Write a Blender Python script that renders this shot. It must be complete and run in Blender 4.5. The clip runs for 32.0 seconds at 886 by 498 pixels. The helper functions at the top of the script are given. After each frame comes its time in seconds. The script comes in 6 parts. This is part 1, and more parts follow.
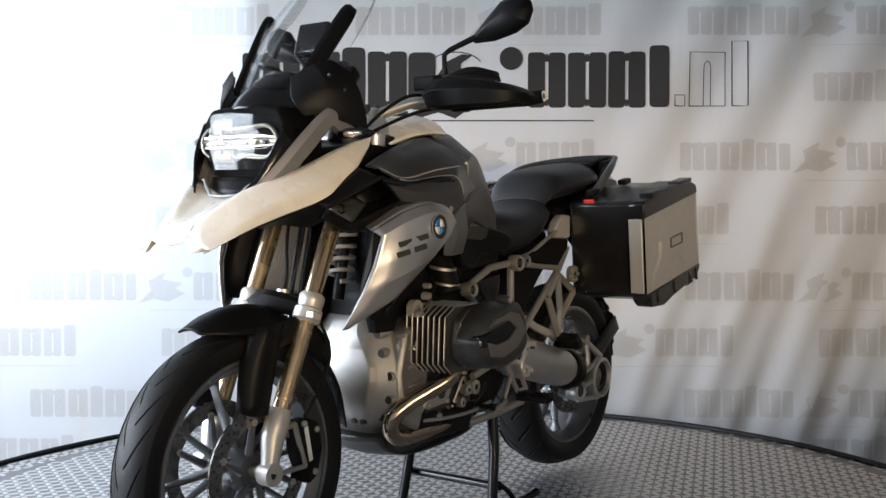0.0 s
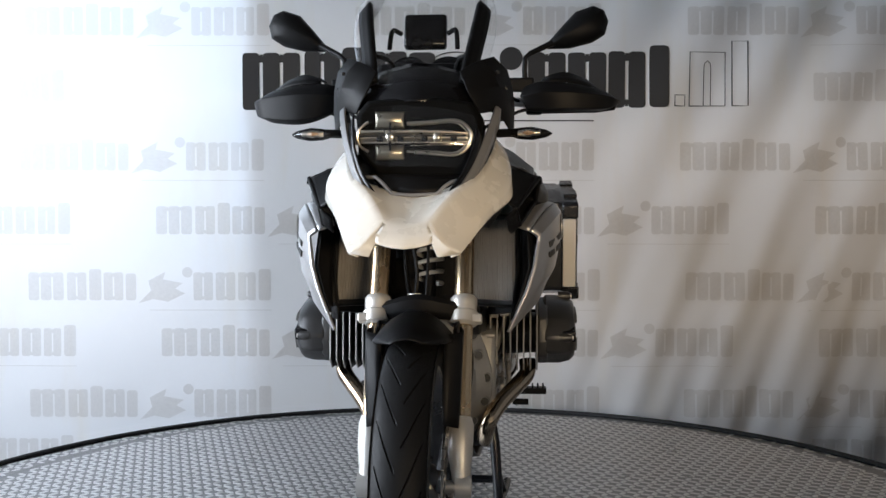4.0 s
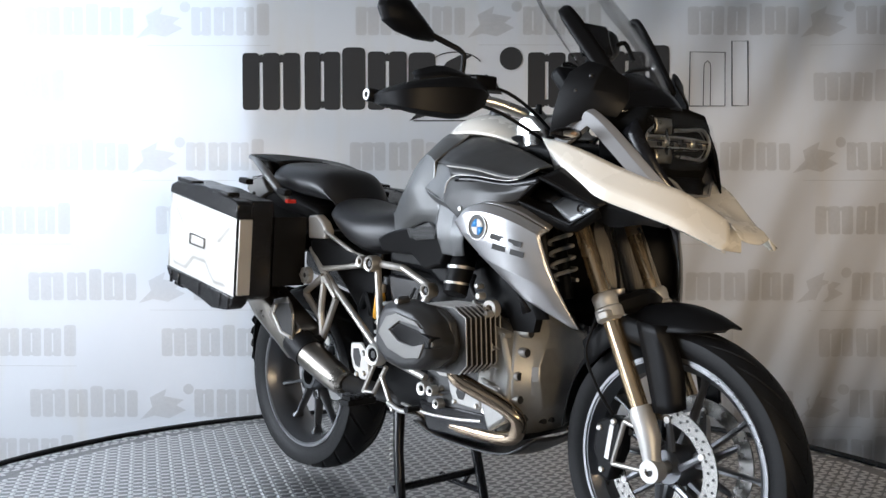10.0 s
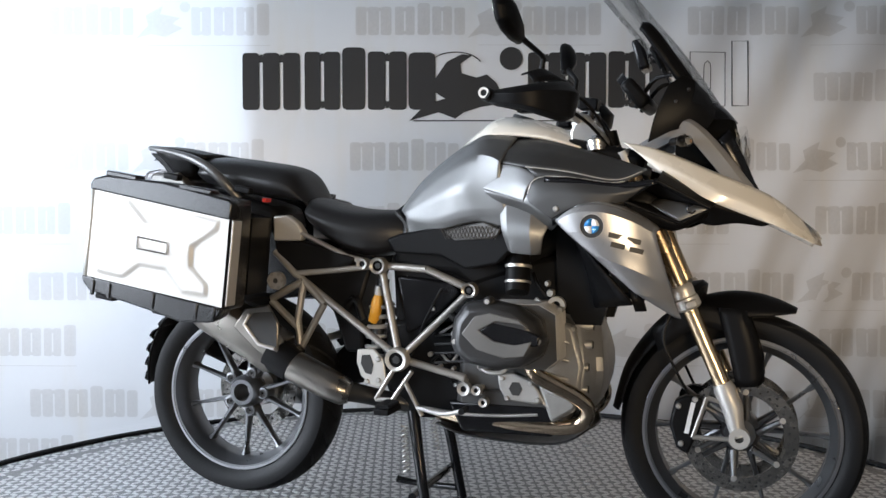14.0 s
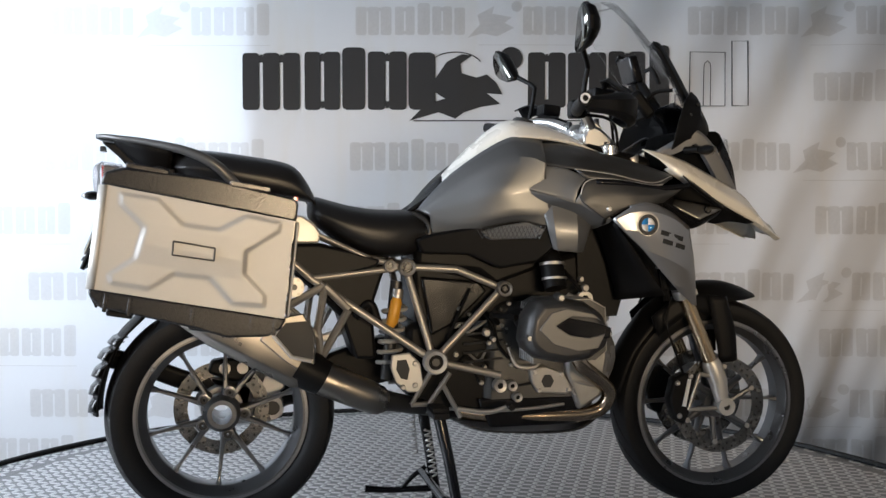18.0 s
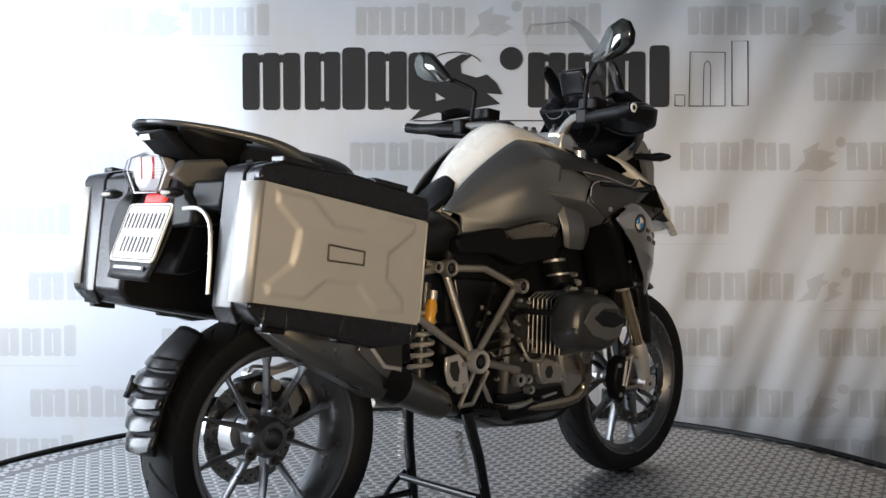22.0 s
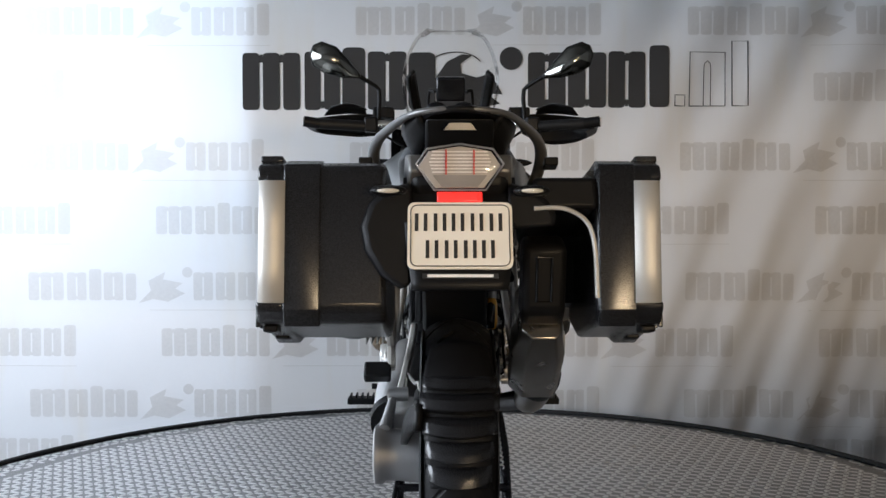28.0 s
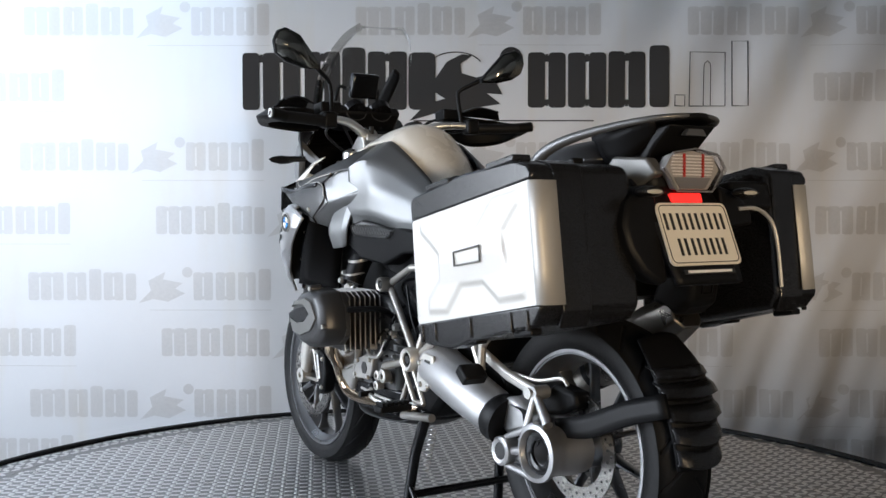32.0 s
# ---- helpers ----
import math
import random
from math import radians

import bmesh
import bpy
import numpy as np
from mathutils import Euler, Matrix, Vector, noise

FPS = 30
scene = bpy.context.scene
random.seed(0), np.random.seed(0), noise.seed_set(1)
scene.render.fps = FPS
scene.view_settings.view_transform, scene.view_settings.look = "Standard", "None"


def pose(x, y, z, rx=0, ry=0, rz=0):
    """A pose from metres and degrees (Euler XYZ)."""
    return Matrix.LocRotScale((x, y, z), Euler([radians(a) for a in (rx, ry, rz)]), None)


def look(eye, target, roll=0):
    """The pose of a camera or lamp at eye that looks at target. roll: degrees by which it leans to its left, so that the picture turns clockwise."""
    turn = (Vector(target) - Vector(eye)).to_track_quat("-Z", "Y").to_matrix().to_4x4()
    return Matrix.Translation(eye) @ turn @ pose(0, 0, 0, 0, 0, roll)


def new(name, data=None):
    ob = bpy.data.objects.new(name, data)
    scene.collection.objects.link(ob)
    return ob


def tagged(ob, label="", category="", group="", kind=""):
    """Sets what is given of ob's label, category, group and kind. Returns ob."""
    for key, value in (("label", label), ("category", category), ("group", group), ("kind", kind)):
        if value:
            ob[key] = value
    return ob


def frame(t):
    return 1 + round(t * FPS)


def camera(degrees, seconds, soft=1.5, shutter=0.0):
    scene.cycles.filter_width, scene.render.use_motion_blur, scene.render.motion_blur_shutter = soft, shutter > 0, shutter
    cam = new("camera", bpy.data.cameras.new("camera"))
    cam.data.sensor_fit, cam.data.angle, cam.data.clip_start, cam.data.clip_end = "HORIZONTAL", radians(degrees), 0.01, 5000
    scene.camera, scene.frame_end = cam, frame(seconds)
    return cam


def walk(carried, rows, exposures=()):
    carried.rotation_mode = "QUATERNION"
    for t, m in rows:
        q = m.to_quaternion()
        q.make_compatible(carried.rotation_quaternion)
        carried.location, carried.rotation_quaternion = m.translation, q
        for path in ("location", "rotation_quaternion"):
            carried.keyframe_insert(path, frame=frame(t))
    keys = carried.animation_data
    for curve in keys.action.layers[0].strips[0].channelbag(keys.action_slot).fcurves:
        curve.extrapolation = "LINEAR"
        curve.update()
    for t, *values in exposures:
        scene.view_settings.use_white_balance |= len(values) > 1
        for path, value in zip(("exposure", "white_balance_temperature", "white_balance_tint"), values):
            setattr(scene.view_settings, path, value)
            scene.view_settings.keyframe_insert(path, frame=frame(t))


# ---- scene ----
# The camera stands still before a turntable; the axis of the table is the world's origin.
cam = camera(47.2, 32.0)
CAM = pose(0.0, -3.0137, 0.92, 90 - 2.15, 0, 0.319)
# the film camera opens and closes its iris a little as light and dark sides pass
EXPOSURES = [(0, .24), (1.5, .12), (3, .03), (6, -.15), (7, -.15), (9, -.03), (11, -.05), (12, -.06), (14, .03), (17, .06), (20, .0), (22, .10), (23, .02), (25, .10), (28, -.02), (29, -.18), (30, -.41), (31, -.36), (32, -.17)]
walk(cam, [(0, CAM), (32, CAM)], EXPOSURES)

# ---- light ----
world = bpy.data.worlds.new("world")
scene.world = world
world.use_nodes = True
wn = world.node_tree.nodes
sky = wn.new("ShaderNodeTexSky")
sky.sky_type, sky.sun_disc = "NISHITA", False
sky.sun_elevation, sky.sun_rotation = radians(35), radians(-70)
world.node_tree.links.new(sky.outputs[0], wn["Background"].inputs[0])
wn["Background"].inputs[1].default_value = 0.1


def area(name, m, w, h, power, color):
    data = bpy.data.lights.new(name, "AREA")
    data.shape, data.size, data.size_y, data.energy, data.color = "RECTANGLE", w, h, power, color
    ob = new(name, data)
    ob.matrix_world = m
    return ob


# daylight in the window behind the banner and in the window of the side wall
area("window_light_back", look((-2.1, 2.75, 1.85), (-2.1, 1.8, 1.75)), 2.1, 2.3, 88, (0.58, 0.755, 1.0))
area("window_light_side", look((-4.45, -1.5, 1.6), (0.3, -1.9, 0.9)), 4.4, 2.4, 465, (0.80, 0.88, 1.0))
# added warm fill lamp behind the camera, brightens the banner's right side
area("warm_fill_front", look((2.3, -7.6, 1.0), (1.6, 1.8, 0.86)), 2.2, 0.4, 580, (1.0, 0.755, 0.48))


# ---- materials ----
def material(name, color, rough=0.5, metal=0.0, var=0.12, scale=14.0, bump=0.0, bscale=300.0, coat=0.0, rvar=0.12, spec=0.5):
    m = bpy.data.materials.new(name)
    m.use_nodes = True
    nt = m.node_tree
    n, link = nt.nodes, nt.links.new
    b = n["Principled BSDF"]
    b.inputs["Metallic"].default_value = metal
    b.inputs["Coat Weight"].default_value = coat
    b.inputs["Coat Roughness"].default_value = 0.06
    b.inputs["Specular IOR Level"].default_value = spec
    co = n.new("ShaderNodeTexCoord")
    big = n.new("ShaderNodeTexNoise")
    big.inputs["Scale"].default_value, big.inputs["Detail"].default_value = scale, 5
    fine = n.new("ShaderNodeTexNoise")
    fine.inputs["Scale"].default_value, fine.inputs["Detail"].default_value = bscale, 3
    link(co.outputs["Object"], big.inputs["Vector"])
    link(co.outputs["Object"], fine.inputs["Vector"])
    mix = n.new("ShaderNodeMix")
    mix.data_type = "RGBA"
    mix.inputs[6].default_value = (*[c * (1 - var) for c in color], 1)
    mix.inputs[7].default_value = (*[min(1, c * (1 + var)) for c in color], 1)
    link(big.outputs["Fac"], mix.inputs[0])
    link(mix.outputs[2], b.inputs["Base Color"])
    rr = n.new("ShaderNodeMapRange")
    rr.inputs["From Min"].default_value, rr.inputs["From Max"].default_value = 0.3, 0.7
    rr.inputs["To Min"].default_value, rr.inputs["To Max"].default_value = max(0.02, rough - rvar * rough), min(1, rough + rvar)
    link(fine.outputs["Fac"] if bump else big.outputs["Fac"], rr.inputs["Value"])
    link(rr.outputs[0], b.inputs["Roughness"])
    if bump:
        bp = n.new("ShaderNodeBump")
        bp.inputs["Strength"].default_value, bp.inputs["Distance"].default_value = bump, 0.002
        link(fine.outputs["Fac"], bp.inputs["Height"])
        link(bp.outputs[0], b.inputs["Normal"])
    return m


WHITE = material("cream_white_paint", (0.78, 0.74, 0.66), 0.22, var=0.03, coat=0.6)
TANKGREY = material("grey_metallic_paint", (0.185, 0.187, 0.187), 0.42, 0.85, var=0.05, coat=0.12, bump=0.03, bscale=900)
TANKDARK = material("dark_matt_grey_paint", (0.075, 0.075, 0.075), 0.44, 0.7, var=0.06)
SILVER = material("silver_grey_paint", (0.44, 0.44, 0.445), 0.30, 0.8, var=0.05, coat=0.4, bump=0.03, bscale=900)
ARMGREY = material("mid_grey_paint", (0.20, 0.20, 0.205), 0.45, 0.3, var=0.05)
BLACK = material("black_plastic", (0.005, 0.005, 0.0055), 0.42, var=0.25, bump=0.12, bscale=700, spec=0.16)
GLOSS = material("gloss_black_plastic", (0.005, 0.005, 0.006), 0.16, var=0.2, spec=0.35)
SEATM = material("black_vinyl", (0.008, 0.008, 0.009), 0.36, var=0.25, bump=0.2, bscale=450, spec=0.55)
RUBBER = material("tyre_rubber", (0.006, 0.006, 0.0065), 0.52, var=0.25, scale=8, bump=0.1, bscale=260, spec=0.25)
ALU = material("cast_aluminium", (0.52, 0.505, 0.48), 0.42, 0.9, var=0.15, scale=22, bump=0.15, bscale=420)
ALUDULL = material("sand_cast_engine_metal", (0.38, 0.372, 0.355), 0.45, 0.65, var=0.18, scale=25, bump=0.25, bscale=380)
FRAMEM = material("grey_frame_paint", (0.38, 0.36, 0.33), 0.34, 0.7, var=0.1)
PALE = material("pale_silver_paint", (0.57, 0.553, 0.52), 0.38, 0.55, var=0.07)
COVER = material("dark_grey_metal", (0.055, 0.055, 0.056), 0.33, 0.6, var=0.1, bump=0.08, bscale=500)
CASE = material("black_case_plastic", (0.008, 0.008, 0.009), 0.22, var=0.2, bump=0.015, bscale=700, spec=0.5)
PANEL = material("brushed_case_aluminium", (0.52, 0.505, 0.475), 0.52, 0.5, var=0.05, bump=0.04, bscale=600)
GOLD = material("gold_anodised_tube", (0.62, 0.47, 0.30), 0.19, 0.95, var=0.08)
CHROME = material("heat_tinted_chrome", (0.46, 0.36, 0.26), 0.09, 1.0, var=0.25, scale=9)
SHIELD = material("grey_shield_metal", (0.17, 0.163, 0.155), 0.30, 0.85, var=0.08)
PLATEGREY = material("satin_grey_cover_metal", (0.17, 0.167, 0.16), 0.46, 0.7, var=0.1)
ENGCAST = material("weathered_engine_casting", (0.33, 0.325, 0.31), 0.42, 0.75, var=0.2, scale=25, bump=0.25, bscale=380)
ENGDARK = material("dark_engine_casting", (0.085, 0.085, 0.085), 0.42, 0.75, var=0.2, scale=25, bump=0.25, bscale=380)
GRILLEM = material("grey_grille_plastic", (0.10, 0.10, 0.10), 0.5, 0.3)
STEEL = material("satin_silencer_steel", (0.26, 0.24, 0.215), 0.27, 1.0, var=0.12)
RIMM = material("grey_wheel_metal", (0.165, 0.168, 0.175), 0.28, 0.85, var=0.03)
RIMLIP = material("machined_rim_edge", (0.29, 0.29, 0.30), 0.28, 0.9, var=0.08)
DISC = material("brake_steel", (0.27, 0.26, 0.245), 0.2, 1.0, var=0.12, scale=30)
BARM = material("polished_bar_metal", (0.70, 0.69, 0.67), 0.27, 0.95, var=0.06)
INK = material("black_ink", (0.02, 0.02, 0.02), 0.5)
BLUE = material("blue_enamel", (0.03, 0.22, 0.55), 0.2, coat=0.5)
ENAMEL = material("white_enamel", (0.8, 0.8, 0.8), 0.2, coat=0.5)
RED = material("red_plastic", (0.55, 0.03, 0.02), 0.25, coat=0.4)
SPRINGY = material("yellow_damper_paint", (0.75, 0.36, 0.03), 0.35)
SPRINGW = material("pale_spring_paint", (0.36, 0.355, 0.34), 0.35)
PLATEW = material("pale_plate_plastic", (0.74, 0.70, 0.62), 0.45, var=0.03)
AMBER = material("smoked_amber_lens", (0.45, 0.30, 0.18), 0.15, coat=0.6)
MIRRORM = material("mirror_glass", (0.22, 0.22, 0.20), 0.10, 1.0, var=0.01)
RADM = material("radiator_core", (0.20, 0.185, 0.165), 0.5, 0.4, bump=0.5, bscale=350)
RAILM = material("dark_grey_rail_paint", (0.13, 0.13, 0.13), 0.34, 0.6, var=0.1)
MATT = material("matt_black_lamp_interior", (0.004, 0.004, 0.004), 0.8, spec=0.05)
SWING = material("cast_swing_arm_metal", (0.46, 0.458, 0.458), 0.42, 0.85, var=0.12, scale=18, bump=0.2, bscale=400)
LAMPSAT = material("satin_lamp_reflector", (0.30, 0.28, 0.23), 0.30, 0.9, var=0.15, scale=60)
LAMPREF = material("lamp_reflector", (0.62, 0.58, 0.50), 0.24, 1.0, var=0.05)


def glass(name, tint=(1, 1, 1), rough=0.02, clear=0.97):
    m = bpy.data.materials.new(name)
    m.use_nodes = True
    n, link = m.node_tree.nodes, m.node_tree.links.new
    out = n["Material Output"]
    tr, gl, mx, lw = (n.new(k) for k in ("ShaderNodeBsdfTransparent", "ShaderNodeBsdfGlossy", "ShaderNodeMixShader", "ShaderNodeLayerWeight"))
    tr.inputs[0].default_value = (*tint, 1)
    gl.inputs["Roughness"].default_value = rough
    lw.inputs[0].default_value = 0.12
    mr = n.new("ShaderNodeMapRange")
    mr.inputs["To Min"].default_value, mr.inputs["To Max"].default_value = 1 - clear, 0.6
    link(lw.outputs["Fresnel"], mr.inputs["Value"])
    link(mr.outputs[0], mx.inputs[0])
    link(tr.outputs[0], mx.inputs[1])
    link(gl.outputs[0], mx.inputs[2])
    link(mx.outputs[0], out.inputs[0])
    return m


SCREENM = glass("clear_windscreen", (0.975, 0.975, 0.97), clear=0.994)
TAILM = glass("clear_tail_lens", (0.93, 0.91, 0.91), 0.05, 0.97)
LENSM = glass("clear_lamp_lens", (0.95, 0.95, 0.95), clear=0.95)


def glow(name, color, strength):
    m = material(name, color, 0.25)
    b = m.node_tree.nodes["Principled BSDF"]
    b.inputs["Emission Color"].default_value = (*color, 1)
    b.inputs["Emission Strength"].default_value = strength
    return m


REDGLOW = glow("lit_red_lamp", (1.0, 0.035, 0.03), 0.9)


def fabric(name, color, see):
    m = bpy.data.materials.new(name)
    m.use_nodes = True
    n, link = m.node_tree.nodes, m.node_tree.links.new
    out = n["Material Output"]
    df, tl, mx, nz, co = (n.new(k) for k in ("ShaderNodeBsdfDiffuse", "ShaderNodeBsdfTranslucent", "ShaderNodeMixShader", "ShaderNodeTexNoise", "ShaderNodeTexCoord"))
    nz.inputs["Scale"].default_value, nz.inputs["Detail"].default_value = 2.2, 6
    link(co.outputs["Object"], nz.inputs["Vector"])
    cm = n.new("ShaderNodeMix")
    cm.data_type = "RGBA"
    cm.inputs[6].default_value = (*[c * 0.94 for c in color], 1)
    cm.inputs[7].default_value = (*[min(1, c * 1.04) for c in color], 1)
    link(nz.outputs["Fac"], cm.inputs[0])
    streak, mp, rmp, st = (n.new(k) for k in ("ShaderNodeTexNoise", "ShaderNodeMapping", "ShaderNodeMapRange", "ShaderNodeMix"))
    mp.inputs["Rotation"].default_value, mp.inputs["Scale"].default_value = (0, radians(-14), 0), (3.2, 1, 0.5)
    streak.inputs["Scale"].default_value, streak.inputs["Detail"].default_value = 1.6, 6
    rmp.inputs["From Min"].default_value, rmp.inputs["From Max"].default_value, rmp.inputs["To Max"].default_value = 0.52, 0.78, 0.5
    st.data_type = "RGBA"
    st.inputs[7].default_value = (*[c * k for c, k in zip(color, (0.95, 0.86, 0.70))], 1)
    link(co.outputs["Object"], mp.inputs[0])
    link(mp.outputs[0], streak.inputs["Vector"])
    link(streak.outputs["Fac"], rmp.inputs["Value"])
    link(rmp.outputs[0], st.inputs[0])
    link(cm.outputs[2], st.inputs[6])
    weave = n.new("ShaderNodeTexNoise")
    weave.inputs["Scale"].default_value = 500
    link(co.outputs["Object"], weave.inputs["Vector"])
    bp = n.new("ShaderNodeBump")
    bp.inputs["Strength"].default_value, bp.inputs["Distance"].default_value = 0.15, 0.001
    link(weave.outputs["Fac"], bp.inputs["Height"])
    link(bp.outputs[0], df.inputs["Normal"])
    link(st.outputs[2], df.inputs[0])
    link(st.outputs[2], tl.inputs[0])
    mx.inputs[0].default_value = see
    link(df.outputs[0], mx.inputs[1])
    link(tl.outputs[0], mx.inputs[2])
    link(mx.outputs[0], out.inputs[0])
    return m


def ink(name, color):
    """A thin ink that tints the cloth under it."""
    m = bpy.data.materials.new(name)
    m.use_nodes = True
    n, link = m.node_tree.nodes, m.node_tree.links.new
    tr, nz, cm = (n.new(k) for k in ("ShaderNodeBsdfTransparent", "ShaderNodeTexNoise", "ShaderNodeMix"))
    nz.inputs["Scale"].default_value, nz.inputs["Detail"].default_value = 9, 5
    cm.data_type = "RGBA"
    cm.inputs[6].default_value = (*[c * 0.95 for c in color], 1)
    cm.inputs[7].default_value = (*[min(1, c * 1.06) for c in color], 1)
    link(nz.outputs["Fac"], cm.inputs[0])
    link(cm.outputs[2], tr.inputs[0])
    link(tr.outputs[0], n["Material Output"].inputs[0])
    return m


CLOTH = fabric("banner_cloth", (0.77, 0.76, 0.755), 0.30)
PRINTPALE = ink("pale_grey_print", (0.875, 0.862, 0.845))
PRINTDARK = fabric("dark_grey_print", (0.045, 0.043, 0.042), 0.05)
DECK = material("aluminium_tread_plate", (0.20, 0.20, 0.20), 0.32, 0.8, var=0.14, scale=5, bump=0.1, bscale=200)
LUGM = material("worn_tread_lug", (0.64, 0.635, 0.63), 0.29, 0.85, var=0.12, scale=7)
WALLM = material("painted_wall", (0.27, 0.265, 0.26), 0.8, var=0.05, scale=3, bump=0.1)
CEILM = material("painted_ceiling", (0.16, 0.155, 0.15), 0.85, var=0.05, scale=3)
FLOORM = material("grey_concrete", (0.13, 0.128, 0.125), 0.7, var=0.15, scale=2, bump=0.2, bscale=60)


# ---- mesh tools ----
def part(name, bm, mat, parent=None, label="", bevel=0.0, solid=0.0, sub=0, angle=38, kind="", at=None):
    bmesh.ops.recalc_face_normals(bm, faces=bm.faces[:])
    me = bpy.data.meshes.new(name)
    bm.to_mesh(me)
    bm.free()
    me.materials.append(mat)
    me.shade_smooth()
    me.set_sharp_from_angle(angle=radians(angle))
    ob = new(name, me)
    if parent:
        ob.parent = parent
    if at is not None:
        ob.matrix_basis = at
    if label:
        ob["label"] = label
    if kind:
        ob["kind"] = kind
    if solid:
        md = ob.modifiers.new("thickness", "SOLIDIFY")
        md.thickness, md.offset = solid, 0
    if sub:
        md = ob.modifiers.new("smooth", "SUBSURF")
        md.levels = md.render_levels = sub
    if bevel:
        md = ob.modifiers.new("edge", "BEVEL")
        md.width, md.segments, md.limit_method, md.angle_limit = bevel, 2, "ANGLE", radians(30)
    return ob


def V(*a):
    return Vector(a)


def spline(pts, n):
    """n points along a smooth curve through pts."""
    p = [Vector(q) for q in pts]
    if len(p) == 2:
        return [p[0].lerp(p[1], i / (n - 1)) for i in range(n)]
    p = [2 * p[0] - p[1]] + p + [2 * p[-1] - p[-2]]
    out, k = [], len(p) - 3
    for i in range(n):
        f = i / (n - 1) * k
        j = min(int(f), k - 1)
        t = f - j
        a, b, c, d = p[j:j + 4]
        out.append(0.5 * ((2 * b) + (c - a) * t + (2 * a - 5 * b + 4 * c - d) * t * t + (3 * b - a - 3 * c + d) * t ** 3))
    return out


def tube(pts, r, n=12, bm=None, smooth=0):
    """A round bar along pts; r is one radius or one for each point."""
    bm = bm or bmesh.new()
    if smooth:
        rs = [r] * smooth if not isinstance(r, (list, tuple)) else [q.x for q in spline([(v, 0, 0) for v in r], smooth)]
        pts = spline(pts, smooth)
    else:
        pts = [Vector(q) for q in pts]
        rs = r if isinstance(r, (list, tuple)) else [r] * len(pts)
    rings, side = [], None
    for i, p in enumerate(pts):
        d = (pts[min(i + 1, len(pts) - 1)] - pts[max(i - 1, 0)]).normalized()
        if side is None:
            side = d.orthogonal().normalized()
        side = (side - d * side.dot(d)).normalized()
        up = d.cross(side)
        rings.append([bm.verts.new(p + rs[i] * (math.cos(a) * side + math.sin(a) * up)) for a in (math.tau * k / n for k in range(n))])
    for a, b in zip(rings, rings[1:]):
        for k in range(n):
            bm.faces.new((a[k], a[(k + 1) % n], b[(k + 1) % n], b[k]))
    bm.faces.new(rings[0])
    bm.faces.new(rings[-1])
    return bm


def lathe(profile, n=48, centre=(0, 0, 0), closed=True, bm=None):
    """Turns a profile of (radius, y) about an axis along y."""
    bm = bm or bmesh.new()
    cx, cy, cz = centre
    rings = [[bm.verts.new((cx + r * math.cos(a), cy + y, cz + r * math.sin(a))) for r, y in profile] for a in (math.tau * k / n for k in range(n))]
    m = len(profile)
    for i in range(n):
        a, b = rings[i], rings[(i + 1) % n]
        for j in range(m if closed else m - 1):
            bm.faces.new((a[j], a[(j + 1) % m], b[(j + 1) % m], b[j]))
    return bm


def drum(centre, r, y0, y1, n=32, bm=None):
    """A closed cylinder along y."""
    c = Vector(centre)
    return tube([(c.x, y0, c.z), (c.x, y1, c.z)], r, n, bm)


def slab(pts, y0, y1, bm=None):
    """An outline in (x, z), thick from y0 to y1; either may be a function of x and z."""
    bm = bm or bmesh.new()
    f0, f1 = (y if callable(y) else (lambda x, z, y=y: y) for y in (y0, y1))
    a = [bm.verts.new((x, f0(x, z), z)) for x, z in pts]
    b = [bm.verts.new((x, f1(x, z), z)) for x, z in pts]
    bm.faces.new(a)
    bm.faces.new(b[::-1])
    for i in range(len(pts)):
        j = (i + 1) % len(pts)
        bm.faces.new((a[i], a[j], b[j], b[i]))
    return bm


def patch(edges, nu=16, nv=8, bm=None):
    """A smooth sheet through two or more edge curves."""
    bm = bm or bmesh.new()
    lines = [spline(e, nu) for e in edges]
    cols = [spline([l[i] for l in lines], nv) for i in range(nu)]
    g = [[bm.verts.new(p) for p in c] for c in cols]
    for i in range(nu - 1):
        for j in range(nv - 1):
            bm.faces.new((g[i][j], g[i + 1][j], g[i + 1][j + 1], g[i][j + 1]))
    return bm


def strips(rows, nu=12, nv=2, bm=None):
    """A sheet with a crease along every row; smooth along the rows."""
    bm = bm or bmesh.new()
    lines = [spline(r, nu) for r in rows]
    full = [lines[0]]
    for a, b in zip(lines, lines[1:]):
        full += [[p.lerp(q, (k + 1) / nv) for p, q in zip(a, b)] for k in range(nv)]
    g = [[bm.verts.new(p) for p in l] for l in full]
    for r, q in zip(g, g[1:]):
        for i in range(nu - 1):
            bm.faces.new((r[i], r[i + 1], q[i + 1], q[i]))
    return bm


def loft(rings, bm=None):
    """A closed body through rings of points."""
    bm = bm or bmesh.new()
    g = [[bm.verts.new(p) for p in r] for r in rings]
    n = len(g[0])
    for a, b in zip(g, g[1:]):
        for k in range(n):
            bm.faces.new((a[k], a[(k + 1) % n], b[(k + 1) % n], b[k]))
    bm.faces.new(g[0])
    bm.faces.new(g[-1])
    return bm


def box(c, size, rot=(0, 0, 0), bm=None):
    bm = bm or bmesh.new()
    m = pose(*c, *rot) @ Matrix.Diagonal((*size, 1))
    bmesh.ops.create_cube(bm, size=1, matrix=m)
    return bm


def ball(c, size, rot=(0, 0, 0), n=16, bm=None):
    bm = bm or bmesh.new()
    bmesh.ops.create_uvsphere(bm, u_segments=n, v_segments=n // 2 + 2, radius=0.5, matrix=pose(*c, *rot) @ Matrix.Diagonal((*size, 1)))
    return bm


